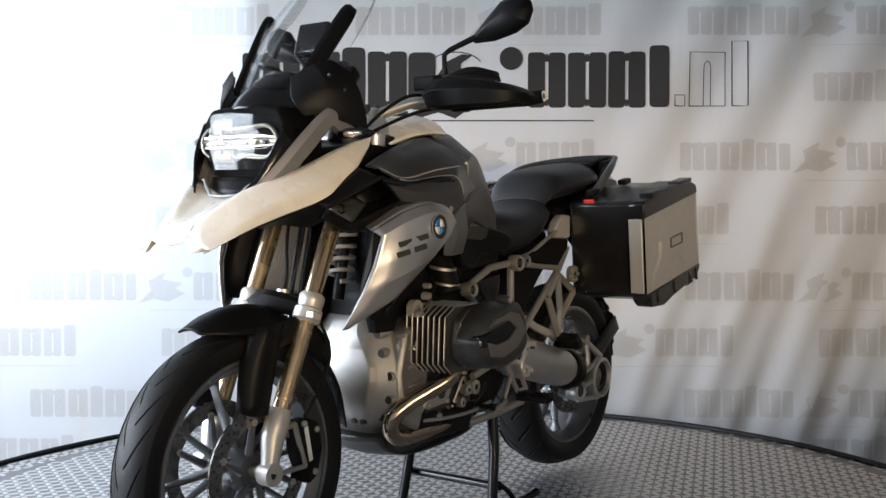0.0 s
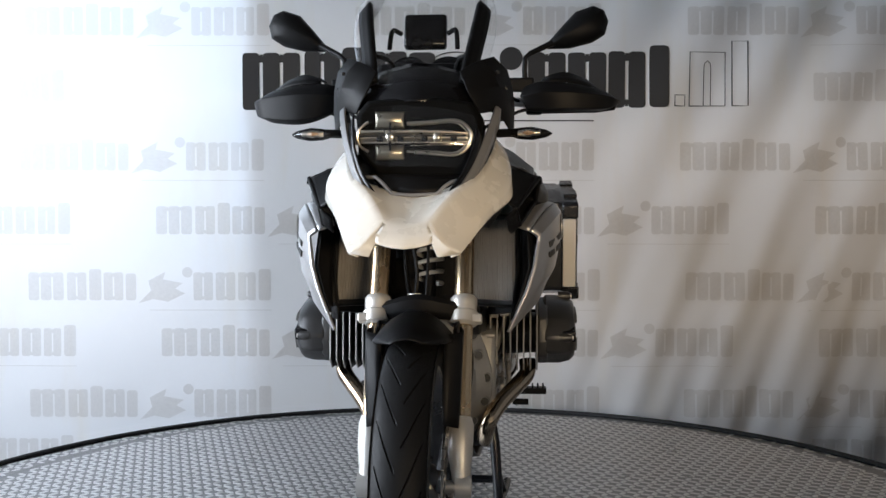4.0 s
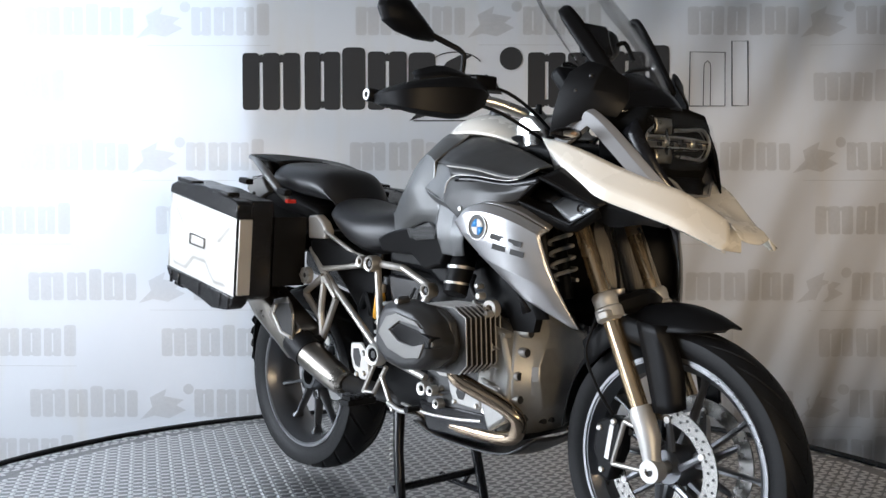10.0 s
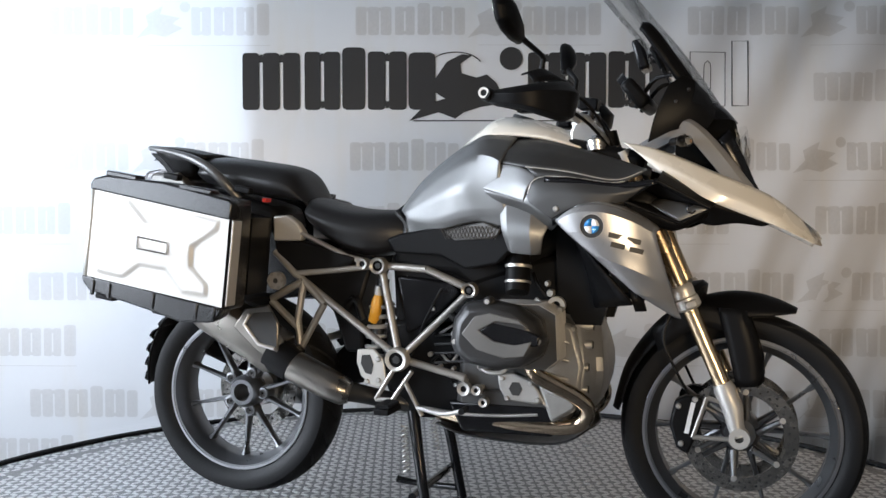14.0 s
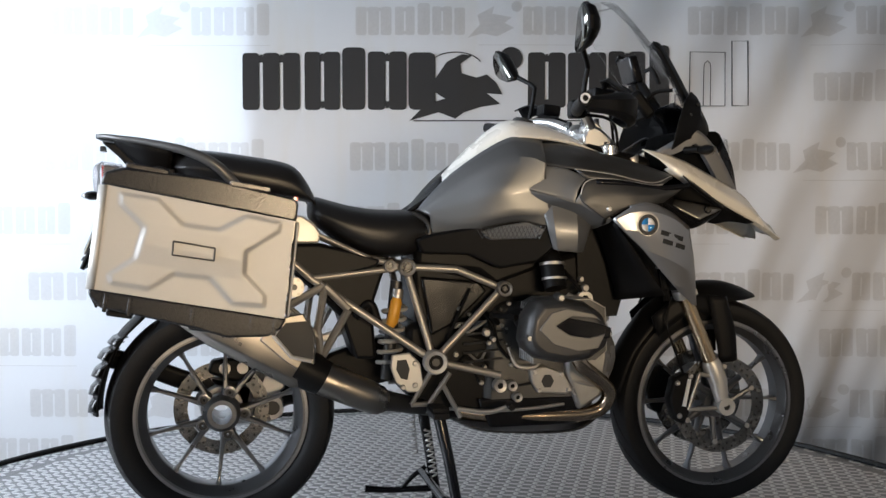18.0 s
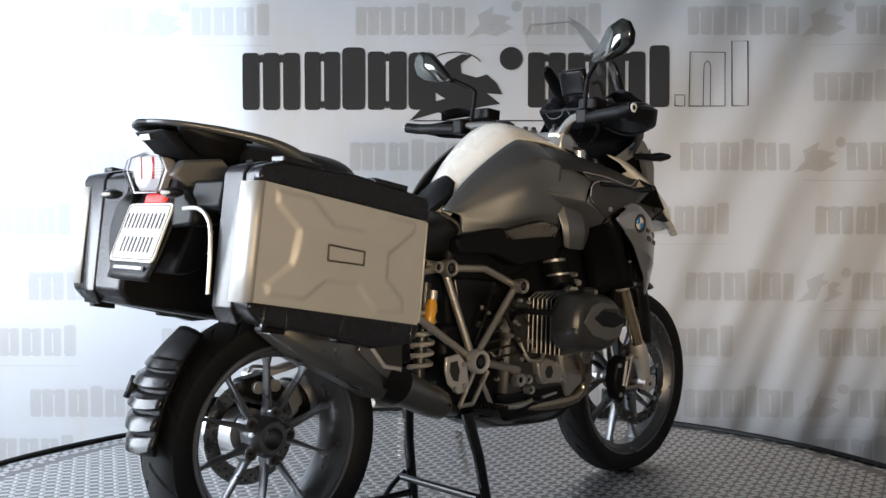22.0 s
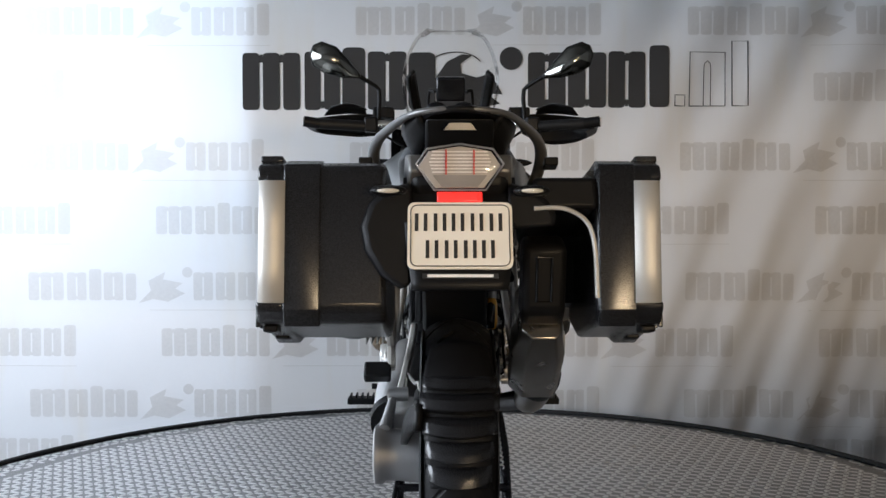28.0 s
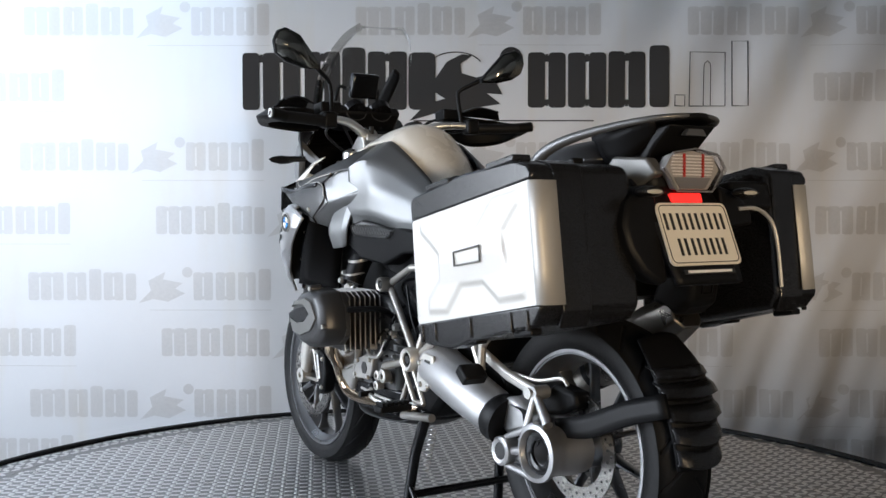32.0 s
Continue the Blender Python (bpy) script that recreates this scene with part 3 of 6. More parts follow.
for s in SIDES:
    y = 0.099 * s
    fork = part("fork_leg", tube([(fx(1.02), y, 1.02), (fx(0.45), y, 0.45)], 0.0215, 20), GOLD, bike, "gold anodised fork tube")
    clamp = part("fork_clamp", tube([(fx(q), y, q) for q in (0.722, 0.716, 0.704, 0.700, 0.690, 0.686, 0.664, 0.658)], [0.0265, 0.031, 0.031, 0.030, 0.030, 0.034, 0.034, 0.026], 24), PALE, fork, "pale cast fork clamp")
    part("clamp_flange", box((fx(0.675) + .012, y + .03 * s, 0.675), (.03, .026, .02), (0, -20, 0)), PALE, clamp, bevel=.004)
    part("fork_foot", tube([(fx(0.465), y, 0.465), (fx(0.45), y, 0.45), (fx(0.40), y, 0.40), (0.822, y * 1.02, 0.355), (XF, y * 1.05, 0.325)], [0.024, 0.029, 0.028, 0.022, 0.02], 16), PALE, fork, "pale cast fork foot")
    part("axle_clamp", lathe([(0.011, -0.017), (0.027, -0.017), (0.027, 0.017), (0.011, 0.017)], 20, (XF, y * 1.08, ZF)), PALE, fork)
    part("axle_hole", drum((XF, 0, ZF), 0.0115, y * 1.0, y * 1.2, 16), INK, fork)
    tri = [(0.735, 0.445), (0.80, 0.40), (XF, 0.335), (XF, 0.315), (0.70, 0.315), (0.705, 0.335), (0.745, 0.43)]
    for a, b in zip([(0.748, 0.425), (0.712, 0.318), (XF, 0.318), (0.79, 0.415)], [(0.712, 0.318), (XF, 0.318), (0.80, 0.41), (0.748, 0.425)]):
        part("caliper_bracket", tube([(a[0], y * 1.06, a[1]), (b[0], y * 1.06, b[1])], 0.0065, 10), FRAMEM, fork)
    cal = part("brake_caliper", slab([(0.665, 0.415), (0.70, 0.43), (0.74, 0.42), (0.735, 0.35), (0.70, 0.27), (0.67, 0.285), (0.65, 0.35)], 0.062 * s, 0.108 * s), BLACK, fork, "black brake caliper", bevel=0.008)
    part("caliper_marking", box((0.705, 0.1095 * s, 0.37), (0.012, 0.002, 0.085), (0, 12, 0)), ENAMEL, cal, "small white printed bar")
    for c in ((0.675, 0.40), (0.682, 0.30), (0.718, 0.42)):
        bolt((c[0], 0.106 * s, c[1]), 0.008, s, cal)
    part("fork_shroud", patch([[(0.775, 0.098 * s, 0.665), (0.80, 0.096 * s, 0.56), (0.822, 0.092 * s, 0.455)], [(0.83, 0.104 * s, 0.66), (0.858, 0.101 * s, 0.56), (0.872, 0.096 * s, 0.46)],
                               [(0.850, 0.068 * s, 0.655), (0.884, 0.066 * s, 0.56), (0.892, 0.066 * s, 0.470)]], 10, 7), BLACK, fork, "black plastic guard", solid=0.004)
    part("brake_hose", tube([(0.655, 0.10 * s, 0.66), (0.635, 0.115 * s, 0.58), (0.665, 0.11 * s, 0.50), (0.70, 0.09 * s, 0.43)], 0.004, 8, smooth=16), BLACK, fork)
part("fork_bridge", patch([[(0.66, -0.10, 0.69), (0.68, 0, 0.715), (0.66, 0.10, 0.69)], [(0.70, -0.10, 0.70), (0.735, 0, 0.725), (0.70, 0.10, 0.70)], [(0.70, -0.10, 0.67), (0.73, 0, 0.68), (0.70, 0.10, 0.67)]], 12, 6), BLACK, bike, "black fork bridge", solid=0.012)
part("ball_joint", tube([(0.660, -.018, 0.690), (0.658, -.018, 0.704), (0.658, -.018, 0.706), (0.656, -.018, 0.728)], [0.013, 0.013, 0.017, 0.016], 16), PALE, bike)
part("hose_bracket", tube([(0.688, -.085, 0.695), (0.674, -.055, 0.706), (0.660, -.020, 0.712)], [.009, .008, .008], 10), PALE, bike)
for pts, q in (([(.600, -.020, .960), (.622, -.030, .890), (.642, -.020, .830), (.650, -.012, .770), (.657, -.016, .722)], .0045), ([(.590, .000, .960), (.610, .010, .880), (.635, .012, .800), (.660, .010, .715)], .0035), ([(.560, -.040, .950), (.565, -.048, .860), (.585, -.045, .780), (.620, -.030, .700)], .006)):
    part("front_hose", tube(pts, q, 8, smooth=18), BLACK, bike)
part("wheel_axle", drum((XF, 0, ZF), 0.014, -0.1, 0.1, 16), ALU, bike)
# front damper and spring
part("front_spring", coil((0.468, 0.0, 0.735), (0.442, 0.0, 0.870), 0.031, 4.5, 0.0055), SPRINGW, bike, "pale coil spring")
part("front_damper", tube([(0.475, 0, 0.69), (0.43, 0, 0.93)], 0.016, 14), BLACK, bike)

# front mudguard
fg = []
for a, w, sag, dr in ((172, 0.058, 0.010, 0.024), (150, 0.068, 0.014, 0.030), (128, 0.074, 0.019, 0.042), (112, 0.084, 0.027, 0.051), (98, 0.088, 0.028, 0.055), (86, 0.085, 0.026, 0.053), (76, 0.074, 0.018, 0.047), (67, 0.034, 0.005, 0.041)):
    c, q = math.cos(radians(a)), math.sin(radians(a))
    fg.append([(XF + (RF + dr - sag * 2.2 * v * v) * c, v * w, ZF + (RF + dr - sag * 2.2 * v * v) * q) for v in (-1, -.7, -.35, 0, .35, .7, 1)])
part("front_mudguard", patch([[r[j] for r in fg] for j in range(7)], 36, 13), BLACK, bike, "black plastic front mudguard", solid=0.004)
for s in SIDES:
    part("mudguard_stay", patch([[(0.60, 0.083 * s, 0.60), (0.70, 0.09 * s, 0.67), (0.80, 0.085 * s, 0.66)], [(0.62, 0.086 * s, 0.54), (0.72, 0.094 * s, 0.61), (0.80, 0.088 * s, 0.60)]], 8, 4), BLACK, bike, solid=0.006)

# -- beak, headlamp, cockpit --
TOP = [(.531, .160, 1.100), (.60, .168, 1.086), (.68, .164, 1.058), (.76, .150, 1.022), (.83, .130, .992), (.895, .095, .963), (.945, .066, .928), (.985, .044, .892)]
MID = [(.565, .182, 1.077), (.62, .197, 1.047), (.69, .205, 1.010), (.76, .203, .974), (.84, .176, .940), (.91, .143, .907), (.965, .110, .874), (1.012, .082, .849)]
LOW = [(.600, .190, 1.047), (.645, .203, 1.014), (.70, .208, .980), (.758, .206, .947), (.84, .172, .914), (.91, .147, .886), (.965, .128, .859), (1.010, .110, .835)]
TURN = [(x - .004, y - .018, z - .006) for x, y, z in LOW]
bm = bmesh.new()
for s in SIDES:
    strips([mirror(r, s) for r in (TOP, MID, LOW, TURN)], 36, 5, bm)
    # the shallow bowl below the lamp
    side = spline(mirror(TOP, s), 36)[20:]
    flank = spline(mirror([(.83, .075, .970), (.888, .054, .946), (.940, .036, .917), (.988, .022, .8905)], s), 16)
    keel = spline([(.83, 0, .960), (.885, 0, .938), (.938, 0, .912), (.99, 0, .889)], 16)
    strips([side, flank, keel], 16, 4, bm)
    # the front lip with its notch beside each tooth
    crease = [side[-1].lerp(flank[-1], k / 4) for k in range(4)] + [flank[-1].lerp(keel[-1], k / 4) for k in range(5)]
    strips([crease, spline(mirror([(1.008, .056, .873), (1.016, .026, .867), (1.020, 0, .865)], s), 9), spline(mirror([(1.022, .056, .856), (1.028, .026, .848), (1.032, 0, .845)], s), 9)], 9, 3, bm)
    ridge, shoulder, foot, tip, notch, root = (bm.verts.new(p) for p in mirror([(.985, .044, .892), (1.012, .082, .849), (1.010, .110, .835), (1.030, .068, .830), (1.022, .056, .856), (1.008, .056, .873)], s))
    for f in ((ridge, shoulder, tip, root), (root, tip, notch), (shoulder, foot, tip)):
        bm.faces.new(f)
bmesh.ops.remove_doubles(bm, verts=bm.verts, dist=0.0006)
beak = part("beak", bm, WHITE, bike, "cream white pointed beak fairing", solid=0.003, angle=75)
lamp = part("headlamp", loft([[(x, y * k, 1.075 + z * k2) for y, z in ((-.130, .055), (-.105, .085), (-.03, .09), (.06, .09), (.125, .08), (.148, .045), (.14, -.05), (.105, -.10), (.06, -.118), (-.02, -.118), (-.075, -.09), (-.125, -.03))]
                              for x, k, k2 in ((0.66, 0.80, 0.85), (0.72, 1.0, 1.0), (0.795, 1.0, 1.0), (0.812, 0.93, 0.93))]), MATT, bike, "black headlamp housing with clear lens", bevel=0.004)
# clear lenses: a round one and a wide one
for y0, y1, z0, z1 in ((-.086, -.022, 1.098, 1.134), (-.086, -.022, 1.030, 1.062)):
    zm, ym = (z0 + z1) / 2, (y0 + y1) / 2
    part("lamp_reflector", patch([[(.812, y0, z1), (.815, ym, z1), (.812, y1, z1)], [(.816, y0 + .002, zm), (.822, ym, zm), (.816, y1 - .002, zm)], [(.812, y0, z0), (.815, ym, z0), (.812, y1, z0)]], 12, 8), LAMPSAT, lamp, "dim bronze reflector", solid=.002)
part("lamp_reflector", patch([[(.818, -.122, 1.094), (.822, -.05, 1.094), (.822, .05, 1.092), (.818, .118, 1.088)], [(.812, -.120, 1.078), (.814, -.05, 1.079), (.814, .05, 1.078), (.812, .120, 1.077)], [(.818, -.118, 1.066), (.822, -.05, 1.066), (.822, .05, 1.066), (.818, .114, 1.068)]], 22, 7), LAMPREF, lamp, "bright reflector band", solid=.0015)
part("lamp_divider", box((.822, -.003, 1.081), (.004, .23, .003)), GLOSS, lamp)
part("lamp_divider", box((.821, -.052, 1.080), (.006, .004, .06)), GLOSS, lamp)
for y in (-.075, -.03, .022, .05, .085):
    part("lamp_cell", box((.819, y, 1.074), (.006, .014, .010)), GLOSS, lamp, bevel=.002)
for sg in (1, -1):
    z = lambda d: 1.078 + sg * d
    part("lamp_reflector", patch([[(.816, -.012, z(.028)), (.814, .04, z(.030)), (.814, .09, z(.033)), (.812, .120, z(.006))], [(.806, -.010, z(.022)), (.802, .04, z(.022)), (.804, .085, z(.022)), (.806, .110, z(.005))], [(.814, -.008, z(.016)), (.812, .04, z(.015)), (.812, .08, z(.014)), (.812, .100, z(.004))]], 18, 7), LAMPREF, lamp, solid=.0015)
part("light_guide", tube([(.819, -.016, 1.108), (.820, .03, 1.110), (.820, .085, 1.114), (.819, .110, 1.104), (.819, .123, 1.082), (.819, .113, 1.056), (.820, .088, 1.041), (.820, .03, 1.044), (.819, -.016, 1.048)], .0042, 8, smooth=40), LAMPREF, lamp, "bright curved light guide")
part("light_guide", tube([(.818, -.100, 1.112), (.818, -.118, 1.098), (.818, -.124, 1.080), (.818, -.118, 1.060), (.818, -.100, 1.048)], .003, 8, smooth=18), LAMPREF, lamp)
for y, z, sz in ((.05, 1.078, .02), (-.052, 1.080, .022)):
    part("lamp_bulb", ball((.822, y, z), (.012, sz, sz)), LAMPREF, lamp)
lens = part("lamp_lens", patch([[(0.822, -0.125, 1.135), (0.838, -0.05, 1.145), (0.838, 0.05, 1.14), (0.822, 0.13, 1.125)], [(0.828, -0.128, 1.08), (0.848, -0.05, 1.08), (0.848, 0.05, 1.075), (0.828, 0.135, 1.07)], [(0.826, -0.10, 1.02), (0.842, -0.04, 1.015), (0.842, 0.05, 1.015), (0.826, 0.12, 1.01)]], 14, 9), LENSM, lamp, "clear glossy lens")
lens.visible_shadow = False
part("lamp_chin", patch([[(0.80, -0.10, 1.0), (0.835, 0.0, 0.995), (0.80, 0.115, 0.995)], [(0.83, -0.07, 0.965), (0.86, 0.01, 0.955), (0.83, 0.09, 0.96)]], 10, 4), BLACK, lamp, solid=0.01)
part("lamp_trim", tube([(.832, -.122, .992), (.850, -.080, .992), (.858, -.066, .981), (.866, -.042, .956), (.872, 0, .953), (.866, .052, .955), (.858, .070, .973), (.850, .084, .982), (.832, .122, .988)], 0.0042, 8), ARMGREY, lamp, "thin grey trim line")
for s in SIDES:
    part("lamp_surround", strips([mirror(r, s) for r in ([(.560, .158, 1.086), (.625, .168, 1.124), (.680, .170, 1.155), (.705, .170, 1.154), (.745, .163, 1.124), (.792, .147, 1.072), (.838, .124, 1.012), (.872, .100, .968)],
                                                         [(.578, .166, 1.086), (.634, .177, 1.117), (.682, .181, 1.146), (.704, .181, 1.144), (.738, .174, 1.114), (.782, .158, 1.062), (.826, .134, 1.003), (.862, .108, .962)],
                                                         [(.606, .164, 1.078), (.650, .174, 1.098), (.686, .178, 1.117), (.698, .178, 1.115), (.720, .171, 1.090), (.760, .155, 1.041), (.804, .132, .986), (.842, .106, .950)],
                                                         [(.606, .150, 1.078), (.650, .156, 1.098), (.686, .158, 1.117), (.698, .158, 1.115), (.720, .150, 1.090), (.760, .134, 1.041), (.804, .112, .986), (.842, .090, .950)])], 30, 2), ARMGREY, bike, "grey headlamp side trim", solid=0.005, bevel=.0015, angle=20)
    part("cockpit_panel", strips([mirror(r, s) for r in ([(.600, .210, 1.095), (.615, .212, 1.155), (.630, .208, 1.20), (.650, .196, 1.243), (.682, .165, 1.270)],
                                                         [(.655, .190, 1.125), (.69, .186, 1.165), (.705, .178, 1.20), (.712, .162, 1.235), (.712, .138, 1.258)],
                                                         [(.712, .162, 1.142), (.732, .152, 1.168), (.740, .142, 1.19), (.732, .128, 1.220), (.722, .112, 1.246)],
                                                         [(.745, .138, 1.135), (.760, .124, 1.160), (.762, .112, 1.18), (.752, .102, 1.205), (.742, .092, 1.228)])], 5, 1), BLACK, bike, "black cockpit side panel", solid=0.005, bevel=.003, angle=22)
    part("panel_screw", ball((.668, .193 * s, 1.20), (.010, .010, .010)), COVER, bike)
    part("panel_screw", ball((.70, .176 * s, 1.232), (.010, .010, .010)), COVER, bike)
    part("lamp_cheek", strips([mirror(r, s) for r in ([(.80, .135, 1.13), (.835, .128, 1.06), (.86, .105, 1.0), (.885, .075, .955)], [(.77, .15, 1.10), (.80, .142, 1.04), (.84, .118, .985), (.872, .085, .94)])], 10, 2), GLOSS, bike, solid=.004)
    blink = part("front_indicator", tube([(0.66, 0.175 * s, 1.098), (0.68, 0.225 * s, 1.098)], 0.010, 10), BLACK, bike, "slim indicator on a black stalk")
    part("indicator_body", tube(mirror([(.68, .205, 1.095), (.688, .225, 1.095), (.69, .255, 1.095), (.688, .285, 1.095), (.684, .298, 1.095)], s), [.006, .013, .015, .009, .002], 14), BLACK, blink)
    part("indicator_bulb", tube(mirror([(.700, .222, 1.095), (.704, .245, 1.095), (.700, .272, 1.095)], s), [.006, .009, .005], 10), LAMPREF, blink)
    part("indicator_bulb", tube(mirror([(.706, .232, 1.095), (.709, .245, 1.095), (.706, .258, 1.095)], s), [.003, .006, .003], 10), AMBER, blink)
    part("indicator_lens", tube(mirror([(.690, .208, 1.095), (.698, .225, 1.095), (.702, .25, 1.095), (.698, .28, 1.095), (.690, .294, 1.095)], s), [.004, .013, .015, .009, .002], 14), LENSM, blink)
part("cockpit_cowl", patch([[(0.735, -0.135, 1.145), (0.815, 0, 1.155), (0.735, 0.135, 1.145)], [(0.725, -0.12, 1.185), (0.775, 0, 1.20), (0.725, 0.12, 1.185)], [(0.67, -0.10, 1.235), (0.70, 0, 1.252), (0.67, 0.10, 1.235)]], 14, 10), GLOSS, bike, "black cockpit cowl", solid=0.006)
# windscreen
scr = []
for x, z, w in ((0.775, 1.19, 0.10), (0.74, 1.245, 0.118), (0.67, 1.345, 0.135), (0.60, 1.43, 0.128), (0.545, 1.50, 0.10), (0.515, 1.535, 0.065)):
    scr.append([(x - 0.085 * v * v, w * v * 1.25, z + 0.008 * (1 - v * v)) for v in (-1, -.6, 0, .6, 1)])
ob = part("windscreen", patch([[r[j] for r in scr] for j in range(5)], 20, 15), SCREENM, bike, "clear curved windscreen", solid=0.003)
ob.visible_shadow = False
for s in SIDES:
    part("screen_stay", patch([[(0.575, 0.128 * s, 1.415), (0.61, 0.125 * s, 1.395), (0.715, 0.10 * s, 1.245), (0.735, 0.095 * s, 1.21)], [(0.57, 0.145 * s, 1.40), (0.595, 0.152 * s, 1.37), (0.69, 0.125 * s, 1.23), (0.715, 0.115 * s, 1.20)]], 14, 4), BLACK, bike, "black windscreen side strip", solid=0.012)
    part("screen_knob", ball((0.66, 0.118 * s, 1.28), (0.02, 0.02, 0.02)), BARM, bike)
    part("screen_arm", tube([(0.55, 0.06 * s, 1.20), (0.60, 0.08 * s, 1.27), (0.65, 0.11 * s, 1.28)], 0.006, 8, smooth=10), BLACK, bike)
part("device_mount", box((0.56, 0.0, 1.348), (0.03, 0.102, 0.085), (0, -16, 0)), GLOSS, bike, "black device holder", bevel=0.008)
for y in (-.045, .05):
    g = part("gauge", tube([(.52, y, 1.252), (.538, y, 1.268)], [.036, .040], 28), GLOSS, bike, "round black gauge with a bright ring")
    part("gauge_ring", tube([(.519 + .0, y + .037 * math.cos(a), 1.253 + .026 * math.sin(a)) for a in (math.tau * k / 24 for k in range(25))], .002, 6), COVER, g)
part("instrument_panel", box((0.555, 0.0, 1.235), (0.04, 0.24, 0.09), (0, -40, 0)), BLACK, bike, "black instrument panel", bevel=0.012)
for s in SIDES:
    part("mount_arm", tube([(0.585, 0.055 * s, 1.34), (0.60, 0.075 * s, 1.345), (0.62, 0.08 * s, 1.30)], 0.006, 8, smooth=8), BLACK, bike)

# -- handlebar, guards, mirrors --
part("handlebar", tube([(0.28, -0.27, 1.198), (0.315, -0.22, 1.205), (0.36, -0.15, 1.198), (0.41, -0.06, 1.162), (0.415, 0, 1.158), (0.41, 0.06, 1.162), (0.36, 0.15, 1.198), (0.315, 0.22, 1.205), (0.28, 0.27, 1.198)],
                       [0.011, 0.012, 0.014, 0.0165, 0.0165, 0.0165, 0.014, 0.012, 0.011], 14, smooth=48), BARM, bike, "polished tapered handlebar")
part("top_clamp", slab([(0.375, 1.105), (0.46, 1.09), (0.485, 1.105), (0.47, 1.13), (0.43, 1.165), (0.395, 1.172), (0.375, 1.14)], -0.095, 0.095), BARM, bike, "bright cast handlebar clamp", bevel=0.008)
for y in (-.062, .062):
    cl = part("bar_clamp", tube([(.408, y - .022, 1.158), (.408, y - .018, 1.158), (.408, y + .018, 1.158), (.408, y + .022, 1.158)], [.024, .029, .029, .024], 20), BARM, bike, "bright split bar clamp")
    for dx in (-.020, .020):
        part("clamp_screw", tube([(.408 + dx, y, 1.17), (.408 + dx, y, 1.192), (.408 + dx, y, 1.195)], [.009, .008, .006], 12), COVER, cl)
    part("clamp_foot", loft([[(.415 + .03 * f + p * .026, y + q * .020, 1.145 - .05 * f) for p, q in ((-1, -.6), (-.6, -1), (.6, -1), (1, -.6), (1, .6), (.6, 1), (-.6, 1), (-1, .6))] for f in (0, .5, 1)]), BARM, cl, bevel=.003)
for y in (-.105, .105):
    part("yoke_cap", tube([(.452, y, 1.085), (.450, y, 1.112), (.449, y, 1.118)], [.027, .027, .019], 20), BARM, bike, "bright round fork cap")
    part("yoke_plug", tube([(.449, y, 1.117), (.448, y, 1.124)], .011, 6), COVER, bike)
part("ignition_lock", tube([(.478, 0, 1.10), (.470, 0, 1.142)], [.024, .021], 18), BLACK, bike)
for s in SIDES:
    part("bar_riser", tube([(0.405, 0.05 * s, 1.09), (0.40, 0.05 * s, 1.165)], [0.022, 0.02], 14), BARM, bike)
    bolt((0.40, 0.052 * s, 1.16), 0.009, s, bike)
    part("fork_cap", tube([(fx(1.02), 0.099 * s, 1.02), (fx(1.08), 0.099 * s, 1.08)], 0.023, 14), ALU, bike)
    grip = part("grip", tube([(0.285, 0.285 * s, 1.195), (0.262, 0.36 * s, 1.198), (0.25, 0.425 * s, 1.20)], 0.0175, 16), RUBBER, bike, "ribbed black rubber grip")
    part("bar_end", tube([(0.25, 0.425 * s, 1.20), (0.237, 0.474 * s, 1.207)], [0.018, 0.017], 20), BLACK, grip)
    part("bar_end_ring", lathe([(0.008, 0), (0.0135, 0), (0.0135, 0.003), (0.008, 0.003)], 20, (0.237, 0.474 * s - (0 if s > 0 else 0.003), 1.207)), ENAMEL, grip)
    up = .018 if s > 0 else 0.0
    hg = part("hand_guard", strips([mirror(r, s) for r in ([(.255, .448, 1.214), (.30, .458, 1.219), (.36, .43, 1.230), (.40, .35, 1.242), (.41, .28, 1.246), (.40, .235, 1.236)],
                                                           [(.235, .460, 1.205), (.315, .482, 1.203), (.38, .452, 1.210), (.425, .365, 1.216), (.435, .28, 1.216), (.41, .225, 1.210)],
                                                           [(.24, .455, 1.187 + up * .3), (.32, .474, 1.178 + up), (.38, .445, 1.164 + up), (.42, .36, 1.154 + up * 1.4), (.425, .30, 1.160 + up), (.41, .24, 1.180)],
                                                           [(.26, .430, 1.178 + up * .5), (.32, .445, 1.168 + up), (.37, .42, 1.152 + up * 1.4), (.40, .35, 1.144 + up * 1.6), (.405, .30, 1.152 + up), (.395, .25, 1.175)])], 22, 2), BLACK, bike, "black plastic hand guard", solid=0.004, bevel=.002, angle=20)
    part("guard_wing", strips([mirror(r, s) for r in ([(.35, .42, 1.236), (.395, .355, 1.246), (.41, .285, 1.248)], [(.325, .395, 1.262), (.355, .34, 1.276), (.38, .29, 1.262)], [(.31, .39, 1.258), (.335, .33, 1.270), (.36, .28, 1.255)])], 8, 2), BLACK, hg, solid=0.004, angle=20)
    part("switch_block", box((0.292, 0.262 * s, 1.20), (0.045, 0.045, 0.05)), BLACK, bike, bevel=0.008)
    part("lever", tube([(0.32, 0.25 * s, 1.205), (0.335, 0.33 * s, 1.20), (0.305, 0.43 * s, 1.20)], 0.006, 8, smooth=14), BLACK, bike, "black hand lever")
    part("reservoir", box((0.375, 0.225 * s, 1.243), (0.06, 0.07, 0.036), (0, 6, 0)), BLACK, bike, bevel=0.005)
